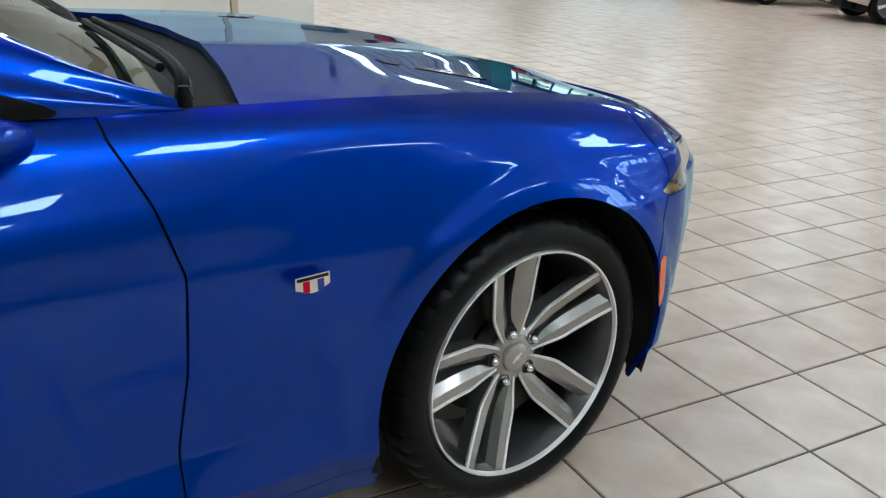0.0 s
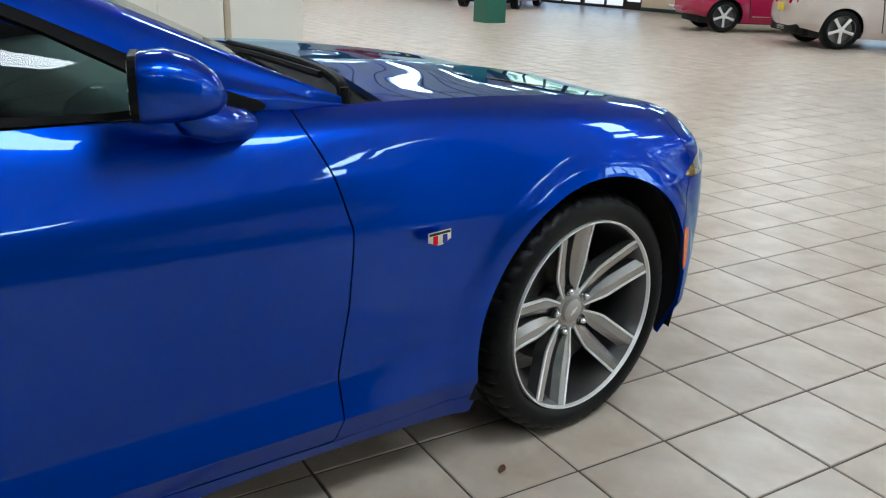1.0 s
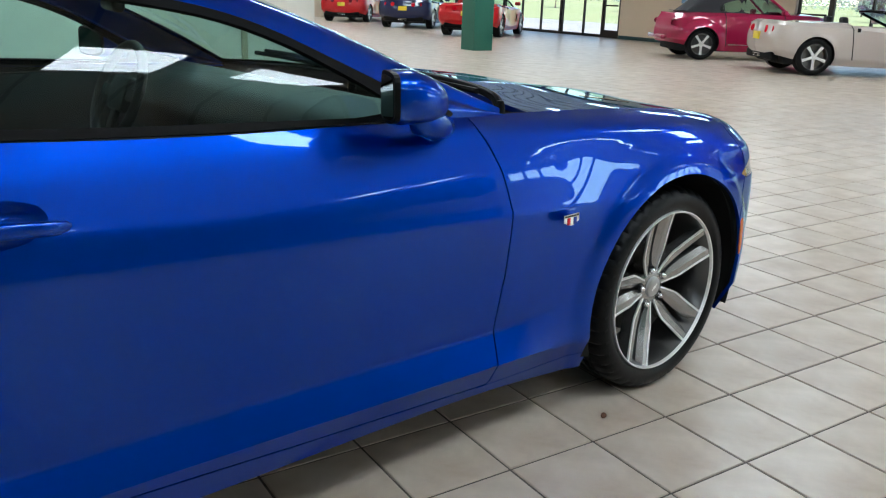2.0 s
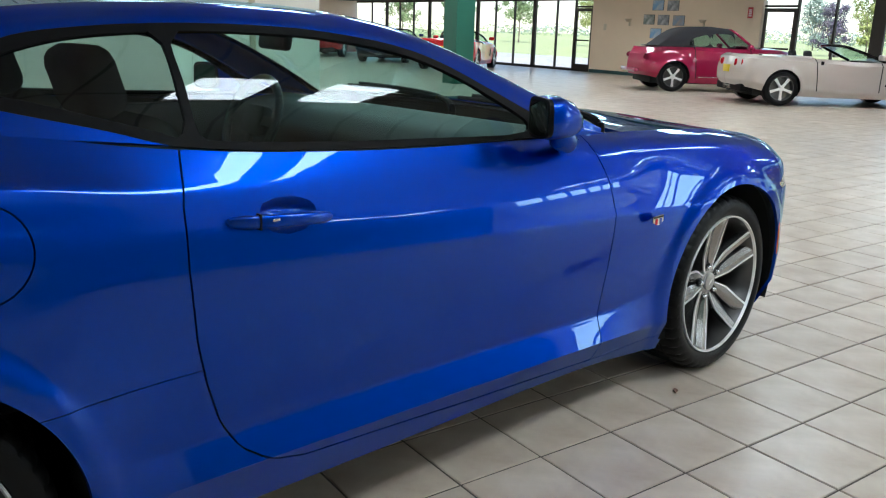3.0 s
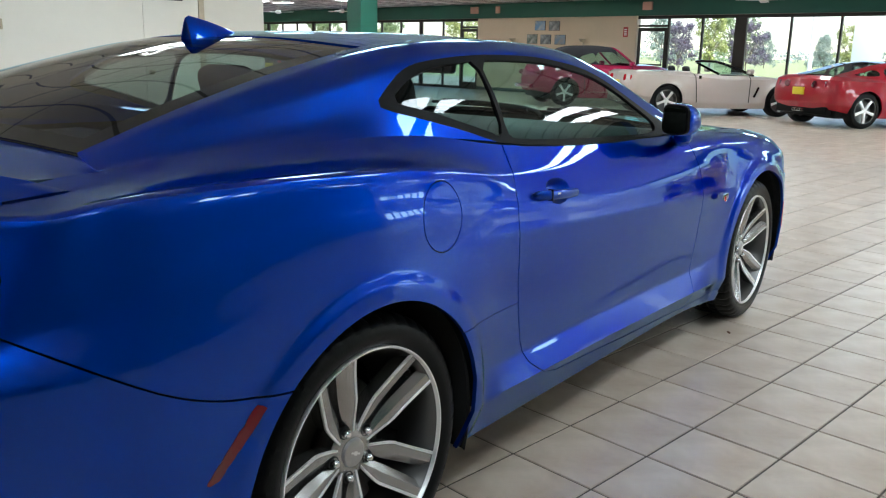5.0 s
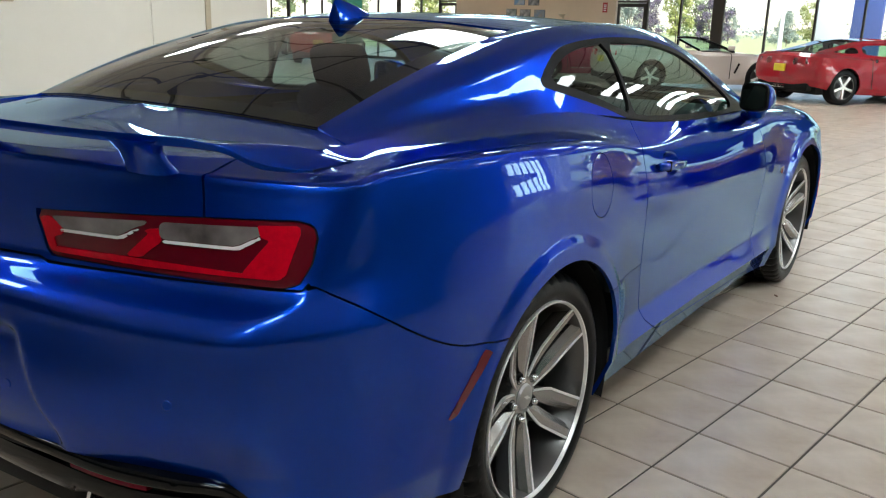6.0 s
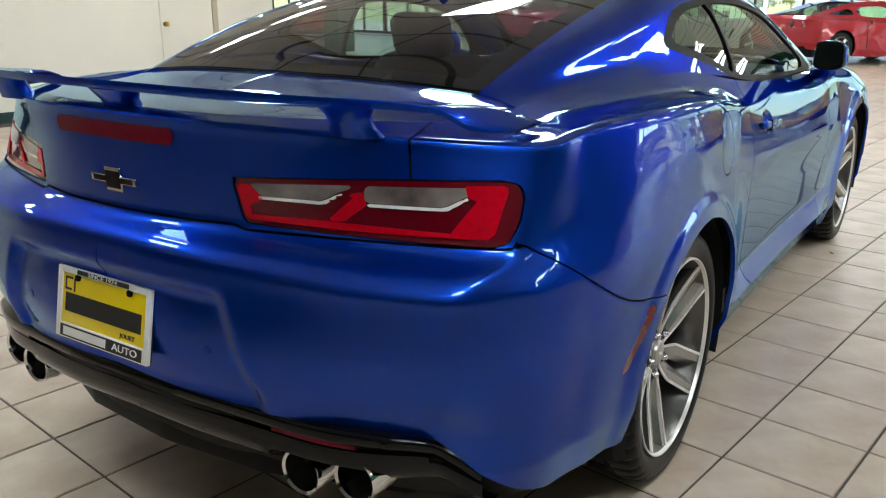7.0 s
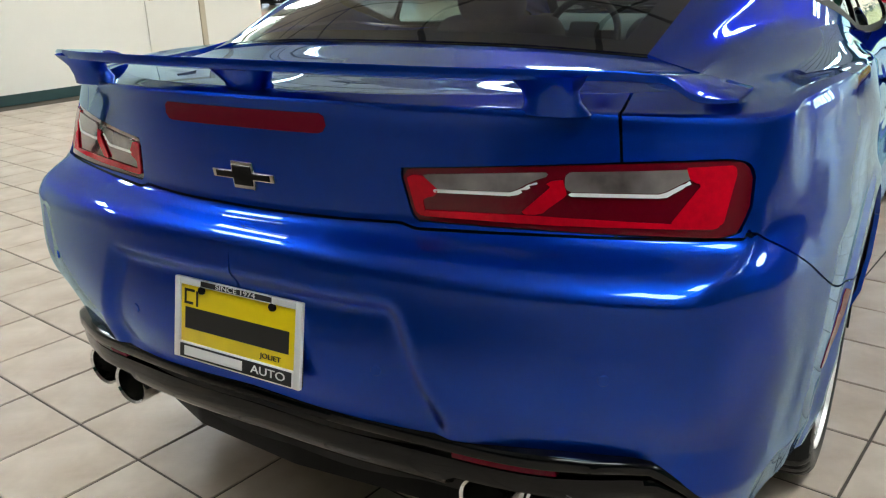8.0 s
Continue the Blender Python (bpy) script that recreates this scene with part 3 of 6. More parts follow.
# ---- the blue coupe: body surfaces ----
# Feature lines run from the nose round the right side to the tail; each row is station, x, half width, z.
ST = np.arange(16.0)
LINES = {
    "foot": [(0, .80, 0, .17), (1, .72, .56, .17), (2, .50, .78, .18), (3, .38, .87, .185), (4, 0, .88, .18), (5, -.42, .875, .175), (6, -.80, .878, .205), (7, -1.5, .868, .205), (8, -2.16, .875, .215), (9, -2.46, .885, .225), (10, -2.82, .89, .24), (11, -3.20, .905, .28), (12, -3.41, .882, .295), (13, -3.632, .782, .30), (14, -3.77, .33, .30), (15, -3.80, 0, .30)],
    "sill": [(0, .87, 0, .28), (1, .78, .59, .28), (2, .54, .83, .29), (3, .38, .925, .30), (4, 0, .93, .30), (5, -.42, .918, .29), (6, -.80, .926, .305), (6.5, -1.15, .9175, .309), (7, -1.5, .912, .315), (7.5, -1.84, .9150, .324), (8, -2.16, .922, .335), (9, -2.46, .93, .34), (10, -2.82, .935, .35), (11, -3.20, .93, .37), (12, -3.43, .904, .385), (13, -3.672, .798, .39), (14, -3.83, .35, .40), (15, -3.86, 0, .40)],
    "dip": [(0, .89, 0, .43), (1, .80, .61, .43), (2, .56, .845, .43), (3, .38, .935, .43), (4, 0, .941, .43), (5, -.42, .920, .425), (6, -.80, .897, .392), (6.5, -1.15, .8885, .394), (7, -1.5, .884, .398), (7.5, -1.84, .8870, .404), (8, -2.16, .897, .412), (9, -2.46, .944, .45), (10, -2.82, .945, .46), (11, -3.20, .94, .47), (12, -3.44, .91, .475), (13, -3.68, .805, .48), (14, -3.878, .36, .48), (15, -3.905, 0, .48)],
    "mid": [(0, .90, 0, .58), (1, .80, .62, .58), (2, .56, .85, .58), (3, .38, .936, .57), (4, 0, .946, .57), (5, -.42, .924, .57), (6, -.80, .908, .57), (6.5, -1.15, .9040, .575), (7, -1.5, .9015, .58), (7.5, -1.84, .9030, .585), (8, -2.16, .909, .59), (9, -2.46, .946, .60), (10, -2.82, .952, .61), (11, -3.20, .946, .61), (12, -3.44, .918, .60), (12.75, -3.648, .862, .595), (13, -3.738, .806, .59), (13.25, -3.792, .690, .588), (14, -3.905, .37, .585), (15, -3.932, 0, .585)],
    "line": [(0, .88, 0, .70), (1, .79, .62, .70), (2, .545, .848, .70), (3, .38, .935, .70), (4, 0, .945, .705), (5, -.42, .920, .71), (6, -.80, .918, .725), (6.5, -1.15, .9172, .742), (7, -1.5, .917, .76), (7.5, -1.84, .9175, .78), (8, -2.16, .920, .80), (9, -2.46, .930, .81), (10, -2.82, .951, .80), (11, -3.20, .946, .78), (12, -3.44, .918, .76), (12.75, -3.662, .852, .768), (13, -3.744, .796, .768), (13.25, -3.787, .708, .768), (14, -3.885, .37, .786), (15, -3.909, 0, .790)],
    "upper": [(0, .83, 0, .75), (1, .75, .59, .76), (2, .50, .83, .785), (3, .36, .906, .822), (4, 0, .914, .84), (5, -.42, .892, .845), (6, -.80, .900, .845), (6.5, -1.15, .9015, .840), (7, -1.5, .903, .838), (7.5, -1.84, .9035, .858), (8, -2.16, .905, .885), (9, -2.46, .916, .915), (10, -2.82, .940, .945), (11, -3.20, .926, .935), (12, -3.42, .894, .87), (12.75, -3.560, .853, .857), (13, -3.605, .834, .852), (14, -3.80, .34, .858), (15, -3.845, 0, .855)],
    "crest": [(0, .77, 0, .795), (1, .69, .55, .81), (2, .46, .785, .835), (3, .34, .852, .885), (4, 0, .876, .918), (5, -.42, .872, .935), (6, -.82, .868, .945), (7, -1.5, .862, .945), (8, -2.16, .882, .955), (9, -2.46, .897, .993), (10, -2.82, .917, 1.028), (11, -3.20, .905, 1.038), (12, -3.40, .869, 1.031), (13, -3.560, .808, 1.018), (14, -3.80, .37, 1.050), (15, -3.85, 0, 1.057)],
    "belt": [(0, .74, 0, .81), (1, .66, .52, .825), (2, .44, .74, .848), (3, .32, .79, .90), (4, 0, .80, .943), (5, -.42, .80, .965), (6, -.80, .812, .975), (7, -1.5, .838, .992), (8, -2.16, .828, 1.032), (9, -2.46, .80, 1.075), (10, -2.82, .765, 1.085), (11, -3.20, .69, 1.066), (12, -3.37, .675, 1.056), (13, -3.53, .675, 1.050), (14, -3.77, .33, 1.061), (15, -3.82, 0, 1.065)],
}
ORDER = ["foot", "sill", "dip", "mid", "line", "upper", "crest", "belt"]
fine = np.unique(np.concatenate([np.arange(n, n + 1, 1 / k) for n, k in enumerate([8, 12, 12, 20, 20, 14, 16, 16, 16, 20, 20, 12, 16, 44, 44])] + [[15.0]]))


def mirrored(keys):
    """Adds the next station beyond the centre line at the nose and the tail, so that the two halves meet smoothly."""
    a, b = keys[1], keys[-2]
    return [(-1, a[1], -a[2], a[3])] + keys + [(16, b[1], -b[2], b[3])]


curves = [fair(mirrored(LINES[k]), fine, 4.5, 11) for k in ORDER]
# a tight turn at the crest, and a slight hollow above it along the haunch
up_, cr_, be_ = curves[5], curves[6], curves[7]
hollow = np.interp(fine, [8, 9.5, 12, 13], [0, .008, .008, 0])[:, None] * np.array([0, 0, 1.0])
above = cr_ + .25 * (be_ - cr_) - .5 * hollow
below = up_ + .86 * (cr_ - up_)
# the shoulder stays upright almost up to the crest
high = np.interp(fine, [5, 8, 9.5, 12, 13], [0, .15, 1, 1, 0])[:, None]
below += high * np.array([0, .0022, .001])
# ahead of the doors the crest is rolled over in a wide arc
wide = np.interp(fine, [6.6, 8.4], [1, 0])[:, None]
p, q = up_ + .45 * (cr_ - up_), cr_ + .70 * (be_ - cr_)
roll = [wide * ((1 - u) ** 2 * p + 2 * u * (1 - u) * cr_ + u * u * q) + (1 - wide) * k for u, k in ((.25, below), (.5, cr_), (.75, above))]
low_ = up_ + (.55 - .25 * wide) * (cr_ - up_) + high * np.array([0, .0022, 0])
high_ = cr_ + (.62 + .20 * wide) * (be_ - cr_) - hollow
curves[6:7] = [up_ + .12 * (cr_ - up_), low_, *roll, high_]
# the waist line turns tightly, and becomes the ledge under the tail lamps
mi_, li_ = curves[3], curves[4]
ledge = np.interp(fine, [12.6, 13, 15], [0, 1, 1])[:, None]
curves[4:5] = [mi_ + (.80 + .08 * ledge) * (li_ - mi_) + np.array([0, .0015, 0]), li_, li_ + (.16 - .07 * ledge) * (up_ - li_) + ledge * np.array([-.0045, 0, .0034])]
# the hollow above the sill turns tightly at its upper edge
si_, di_ = curves[1], curves[2]
curves[2:3] = [si_ + .80 * (di_ - si_), di_, di_ + .14 * (mi_ - di_)]
SIDE = across(curves, [9, 6, 4, 4, 10, 20, 8, 5, 7, 2, 5, 4, 4, 3, 4, 5], {1})
SIDE[..., 1] *= -1

ARCH = ((-.006, 0.350, 0.402), (-2.826, 0.350, 0.390))


def flare(g):
    """Rolls the panel out into a lip round each wheel opening."""
    for cx, cz, r in ARCH:
        d = np.hypot(g[..., 0] - cx, g[..., 2] - cz)
        k = (np.exp(-((d - r) / 0.05) ** 2) * 0.005 + .008 * np.clip((r + .066 - d) / .026, 0, 1)) * (g[..., 1] < -0.7)
        g[..., 1] -= k
    return g


SIDE = flare(SIDE)


def step01(a, lo, hi):
    k = np.clip((a - lo) / (hi - lo), 0, 1)
    return k * k * (3 - 2 * k)


def dent(g):
    """The recess round the number plate, the soft scoop ahead of the rear wheel and the bumper's side hollows."""
    x, y, z = g[..., 0], -g[..., 1], g[..., 2]
    half = np.interp(z, [.54, .735], [.425, .352])
    k = (1 - step01(y, half - .040, half + .008)) * step01(z, .46, .52) * (1 - step01(z, .712, .752)) * (x < -3.6)
    g[..., 0] += .026 * k
    return g


SIDE = dent(SIDE)
sv, sf = grid_mesh(SIDE)

DOOR = [(-.845, 1.03), (-.835, .946), (-.79, .85), (-.755, .735), (-.762, .56), (-.784, .42), (-.788, .30), (-.795, .238), (-1.39, .262), (-1.93, .298), (-2.03, .325), (-2.10, .375), (-2.145, .45), (-2.175, .55), (-2.195, .65), (-2.207, .80), (-2.20, .93), (-2.165, 1.06), (-1.6, 1.09)]
in_door = from_polygon(DOOR)
POCKET = smooth_poly([(-2.03, .885), (-2.02, .915), (-1.965, .924), (-1.905, .912), (-1.885, .885), (-1.905, .858), (-1.955, .843), (-2.005, .852)], 4)
in_pocket = from_polygon(POCKET)
FUEL = (-2.577, .898, .086)
DLO = smooth_poly([(-.885, .984), (-1.10, .983), (-1.5, .990), (-1.83, 1.005), (-2.128, 1.030), (-2.31, 1.078), (-2.46, 1.115), (-2.59, 1.150), (-2.575, 1.175), (-2.50, 1.222), (-2.42, 1.253), (-2.28, 1.271), (-2.1, 1.281), (-1.9, 1.280), (-1.73, 1.270), (-1.52, 1.241), (-1.36, 1.195), (-1.20, 1.122), (-1.05, 1.05)], 4)
in_dlo = from_polygon(DLO)
GLASS_F = smooth_poly([(-1.09, 1.006), (-1.5, 1.012), (-1.83, 1.026), (-2.10, 1.046), (-2.122, 1.07), (-2.125, 1.15), (-2.128, 1.245), (-2.10, 1.264), (-1.9, 1.263), (-1.73, 1.253), (-1.52, 1.222), (-1.37, 1.178), (-1.22, 1.106)], 3)
GLASS_Q = smooth_poly([(-2.147, 1.056), (-2.20, 1.068), (-2.31, 1.100), (-2.43, 1.134), (-2.538, 1.160), (-2.525, 1.180), (-2.45, 1.219), (-2.33, 1.248), (-2.18, 1.261), (-2.147, 1.256), (-2.144, 1.15)], 3)
BUMP_GAP = curve_pts([(-3.07, .622), (-3.16, .632), (-3.27, .655), (-3.38, .703), (-3.52, .792), (-3.612, .853)], 4)


def arches(v):
    d = np.full(len(v), 9.0)
    for cx, cz, r in ARCH:
        d = np.minimum(d, np.hypot(v[:, 0] - cx, v[:, 2] - cz) - r)
    # the openings reach down to the foot of the body
        below = (v[:, 2] < cz) & (np.abs(v[:, 0] - cx) < r - 0.012)
        d = np.where(below, -np.abs(d) - 1e-3, d)
    return d


def bumper_edge(v):
    """Positive above the joint between quarter panel or boot and the rear bumper."""
    x, y, z = v[:, 0], np.abs(v[:, 1]), v[:, 2]
    zz = np.interp(-x, -BUMP_GAP[:, 0], BUMP_GAP[:, 1])
    back = np.interp(y, [0, .31, .335, .82], [.852, .853, .845, .840])
    return np.where(x > -2.9, 1.0, z - np.where((x < -3.612) | (y < .80), back, zz))


def rear_black(v):
    """Positive where the lower rear is the black diffuser."""
    y = np.abs(v[:, 1])
    edge = np.interp(y, [0, .30, .60, .735, .79, .84, .90], [.507, .500, .484, .466, .40, .33, .25])
    return np.where(v[:, 0] < -3.45, edge - v[:, 2], -1.0)


# tail lamp outline in y and z, on the rear surface
LAMP_YZ = [(-.314, .946), (-.331, .864), (-.338, .858), (-.615, .848), (-.795, .843), (-.818, .850), (-.828, .884), (-.826, .935), (-.815, .952), (-.79, .958), (-.647, .957), (-.481, .952)]
in_lamp_yz = from_polygon(LAMP_YZ, (1, 2))


def in_lamp(v):
    return np.where(v[:, 0] < -3.45, in_lamp_yz(v), -1.0)


def both(name, verts, faces, material, parent, label="", depth=0.012, angle=30):
    """The part on the right side and its mirror on the left."""
    a = surface(name, verts, faces, material, parent, label, depth, angle)
    w = np.array(verts) * (1, -1, 1)
    b = surface(name, w, [f[::-1] for f in faces], material, parent, label, depth, angle)
    return a, b


def whole(name, verts, faces, material, parent, label="", depth=0.012, angle=30):
    """A part that runs across the centre line: the right half and its mirror as one mesh."""
    n = len(verts)
    v = np.concatenate([verts, np.array(verts) * (1, -1, 1)])
    f = list(faces) + [tuple(i + n for i in q[::-1]) for q in faces]
    v, f = weld(v, f)
    return surface(name, v, f, material, parent, label, depth, angle)


car = thing("sports_coupe", "glossy deep blue metallic two-door sports coupe with grey alloy wheels", "car")
GAP = 0.0022


def cut(fields, src=None):
    v, f = src if src is not None else (sv, sf)
    for fn in fields:
        v, f = clip(v, f, fn)
    return v, f


def front_edge(v):
    """Positive behind the joint of the front bumper."""
    x, z = v[:, 0], v[:, 2]
    return np.interp(z, [.15, .565, .57, .75, .85, .9], [.355, .345, .345, .375, .30, .28]) - x


HEAD_YZ = from_polygon([(.345, .712), (.38, .698), (.50, .706), (.66, .722), (.66, .762), (.54, .778), (.45, .770), (.40, .742)])
head = lambda v: np.where(v[:, 1] < -.45, HEAD_YZ(v), -1)
fuel = lambda v: np.hypot(v[:, 0] - FUEL[0], v[:, 2] - FUEL[1]) - FUEL[2]
no_dlo = lambda v: -in_dlo(v) - 0.0005


def rocker_top(v):
    """Height of the joint above the sill: low ahead of the door, higher between door and rear wheel."""
    return np.interp(v[:, 0], [-2.50, -2.46, -2.2, -.86, -.85, -.38, -.37], [.594, .592, .583, .583, .236, .236, -1.0])


both("front_fender", *cut([arches, lambda v: front_edge(v) - GAP, lambda v: -in_door(v) - GAP, lambda v: v[:, 0] + 1.2, lambda v: v[:, 2] - rocker_top(v) - GAP * .5, lambda v: -head(v) - GAP]), BLUE, car)
whole("front_bumper", *cut([arches, lambda v: -front_edge(v) - GAP, lambda v: -head(v) - GAP]), BLUE, car)
both("headlight", *cut([head]), LAMP_GREY, car, "clear headlight with a bright silver reflector", 0.004)
doors = both("door", *cut([lambda v: in_door(v) - GAP, no_dlo, lambda v: -in_pocket(v)]), BLUE, car)
quarter = [arches, lambda v: -in_door(v) - GAP, lambda v: -1.2 - v[:, 0], lambda v: fuel(v) - GAP, lambda v: bumper_edge(v) - GAP, no_dlo]
not_low = lambda v: np.where((v[:, 0] > -2.6), v[:, 2] - rocker_top(v), 1.0)
# the boot lid meets the quarter panels along a line down to the lamp
lid = lambda v: np.where(v[:, 0] < -3.2, (-v[:, 1]) - np.interp(v[:, 2], [.93, 1.03, 1.06, 1.2], [.648, .636, .618, .60]), 1.0)
both("quarter_panel", *cut(quarter + [lambda v: not_low(v) - GAP * .5, lambda v: lid(v) - GAP, lambda v: -in_lamp(v) - GAP]), BLUE, car)
both("rocker_panel", *cut([arches, lambda v: -in_door(v) - GAP, lambda v: -.36 - v[:, 0], lambda v: v[:, 0] + 2.6, lambda v: -not_low(v) - GAP * .5]), BLUE, car)
whole("boot_lid_rear", *cut([lambda v: bumper_edge(v) - GAP, lambda v: -lid(v) - GAP, lambda v: -3.2 - v[:, 0], lambda v: -in_lamp(v) - GAP]), BLUE, car)
whole("rear_bumper", *cut([arches, lambda v: -bumper_edge(v) - GAP, lambda v: -3.0 - v[:, 0], lambda v: -rear_black(v)]), BLUE, car, "", 0.012, 60)
# the diffuser: a ledge, a groove and a bulged panel below it, drawn across the tail
dq = np.linspace(0, .80, 60)
tail_x = spline([(-.36, -3.857), (0, -3.880), (.36, -3.857), (.60, -3.802), (.74, -3.722), (.81, -3.65), (.91, -3.48)], dq)[:, 0]
top_z = np.interp(dq, [0, .30, .60, .70, .735, .77, .80], [.507, .500, .484, .474, .464, .425, .385])
shrink = np.interp(dq, [0, .66, .80], [1, 1, .45])
notch = np.interp(dq, [0, .385, .41, .645, .67, .80], [.155, .155, .083, .083, .155, .155])  # room for the exhaust pipes
DIFF = np.array([np.stack([tail_x - out * shrink, -dq, top_z - np.minimum(down * np.interp(dq, [0, .6, .80], [1, 1, .55]), notch)], 1) for down, out in
                 ((-.006, -.016), (-.002, .002), (.001, .010), (.004, .013), (.022, .015), (.025, .013), (.027, .004), (.040, -.010), (.044, -.008), (.047, .001), (.070, .006), (.095, .002), (.115, -.016), (.130, -.045), (.145, -.09), (.155, -.16))])
pick = (dq > .415) & (dq < .605)
REFL = np.array([np.stack([tail_x[pick] - out, -dq[pick], top_z[pick] - down], 1) for down, out in ((.028, -.004), (.029, .006), (.041, .0045), (.042, -.008))])
both("reflector", *grid_mesh(REFL), RED_MID, car, "dark red rear reflector strip", .002)
whole("diffuser", *grid_mesh(DIFF), BLACK_GLOSS, car, "gloss black rear diffuser", 0, 40)
# fuel flap
both("fuel_flap", *cut([lambda v: -fuel(v) - GAP * .6]), BLUE, car, "round fuel filler flap")
# dark backing seen through the joints
inner = SIDE.copy()
inner[..., 1] *= 0.985
inner[..., 0] += np.where(inner[..., 0] < -3.3, 0.014, 0)
inner[..., 0] -= np.where(inner[..., 0] > 0.4, 0.014, 0)
iv, iff = grid_mesh(inner)
iv, iff = cut([lambda v: arches(v) - .004, lambda v: 1.0 - v[:, 2] + 0 * v[:, 0], no_dlo, lambda v: -in_pocket(v)], (iv, iff))
whole("inner_shell", iv, iff, BLACK_DEEP, car, "dark inner panel", 0)

# ---- greenhouse: rows of (x, half width, z) from belt to centre line at stations along the roof ----
HOUSE = [
    [(-.700, .807, .966), (-.705, .797, .971), (-.715, .776, .979), (-.655, .38, 1.000), (-.63, 0, 1.003)],
    [(-1.0, .825, .984), (-1.02, .790, 1.060), (-1.02, .690, 1.130), (-.935, .36, 1.135), (-.90, 0, 1.140)],
    [(-1.3, .834, .990), (-1.30, .738, 1.178), (-1.30, .628, 1.242), (-1.24, .33, 1.275), (-1.22, 0, 1.281)],
    [(-1.6, .836, .998), (-1.60, .704, 1.264), (-1.56, .575, 1.306), (-1.50, .30, 1.328), (-1.48, 0, 1.333)],
    [(-2.0, .832, 1.020), (-2.0, .694, 1.290), (-2.0, .560, 1.325), (-2.0, .30, 1.343), (-2.0, 0, 1.348)],
    [(-2.4, .806, 1.068), (-2.4, .688, 1.268), (-2.40, .552, 1.305), (-2.44, .30, 1.325), (-2.46, 0, 1.330)],
    [(-2.75, .772, 1.085), (-2.75, .684, 1.190), (-2.75, .562, 1.238), (-2.79, .30, 1.262), (-2.81, 0, 1.268)],
    [(-3.05, .722, 1.077), (-3.04, .645, 1.130), (-3.03, .560, 1.163), (-3.09, .30, 1.184), (-3.11, 0, 1.189)],
    [(-3.30, .664, 1.055), (-3.295, .600, 1.066), (-3.287, .555, 1.080), (-3.33, .30, 1.098), (-3.35, 0, 1.103)],
]
hs = np.linspace(0, 8, 97)
hl = [spline([(q, *HOUSE[q][k]) for q in range(9)], hs) for k in range(5)]
fade = np.clip((8 - hs) / 1.5, 0, 1)
hl[0] = hl[0] - np.interp(hs, [4.5, 5.5, 8], [0, 1, 1])[:, None] * np.array([0, .001, .005])
# the roof side swells above the doors and runs out hollow into the shoulder behind them
swell = np.interp(hs, [0, 5, 6, 7, 8], [1, 1, -1.3, -1.2, 0])
mid01 = [0.5 * (a + b) + k * np.array([0, .010, .004 if k > 0 else .008]) for a, b, k in zip(hl[0], hl[1], swell)]
mid12 = [0.5 * (a + b) + k * np.array([0, .012, .014]) for a, b, k in zip(hl[1], hl[2], fade)]
TOP = across([hl[0], np.array(mid01), hl[1], np.array(mid12), hl[2]], [5, 5, 4, 4], {2})
TOP[..., 1] *= -1
tv, tf = grid_mesh(TOP)
both("roof_side", *cut([no_dlo], (tv, tf)), BLUE, car, "", 0.01, 50)
ROOFG = across([hl[2], hl[3], hl[4]], [8, 8], set())
ROOFG[..., 1] *= -1


def full(g):
    """A half grid made whole across the centre line."""
    m = g[::-1] * (1, -1, 1)
    return np.concatenate([g, m[1:]], 0)


def span(g, a, b, parts=97, lo=0.0, hi=8.0):
    q = np.linspace(lo, hi, parts)
    pick = np.where((q >= a - 1e-6) & (q <= b + 1e-6))[0]
    return g[:, pick]


surface("roof", *grid_mesh(full(span(ROOFG, 3.0, 5.17))), BLUE, car, depth=0.01)
rg = span(ROOFG, 5.17, 8.0)
surface("rear_window", *grid_mesh(full(rg)), TINT_DARK, car, "dark tinted rear window with black border", 0.004)
surface("windscreen", *grid_mesh(full(span(ROOFG, 0.0, 3.0))), TINT, car, "tinted windscreen", 0.004)


def border(g, rows_, cols_, drop, name, label):
    """A black ceramic edge under a pane."""
    h = full(g)
    h = h - np.array([0, 0, drop])
    v, f = grid_mesh(h)
    a, b = h.shape[:2]
    keep = []
    for n, q in enumerate(f):
        r, c = divmod(n, b - 1)
        if r < rows_ or r >= a - 1 - rows_ or c < cols_[0] or c >= b - 1 - cols_[1]:
            keep.append(q)
    surface(name, v, keep, BLACK_GLOSS, car, label, 0.002)


border(rg, 2, (1, 3), 0.006, "rear_window_edge", "black printed glass edge")
border(span(ROOFG, 0, 3), 1, (2, 2), 0.006, "windscreen_edge", "black printed glass edge")

# side windows and their black surround
shell_v, shell_f = grid_mesh(SIDE[-14:, (fine >= 6) & (fine <= 10.3)])
GF, GQ = from_polygon(GLASS_F), from_polygon(GLASS_Q)
for nm, src in (("window_trim", (tv, tf)), ("window_trim_lower", (shell_v, shell_f))):
    both(nm, *cut([in_dlo, lambda v: -GF(v), lambda v: -GQ(v)], src), BLACK_SATIN, car, "satin black window surround", 0.01)
inset = TOP.copy()
inset[..., 1] += 0.007
nv, nf = grid_mesh(inset)
both("side_window", *cut([lambda v: GF(v) + .006], (nv, nf)), TINT, car, "dark tinted side window", 0.003)
both("quarter_window", *cut([lambda v: GQ(v) + .006], (nv, nf)), TINT_DARK, car, "dark tinted quarter window", 0.003)

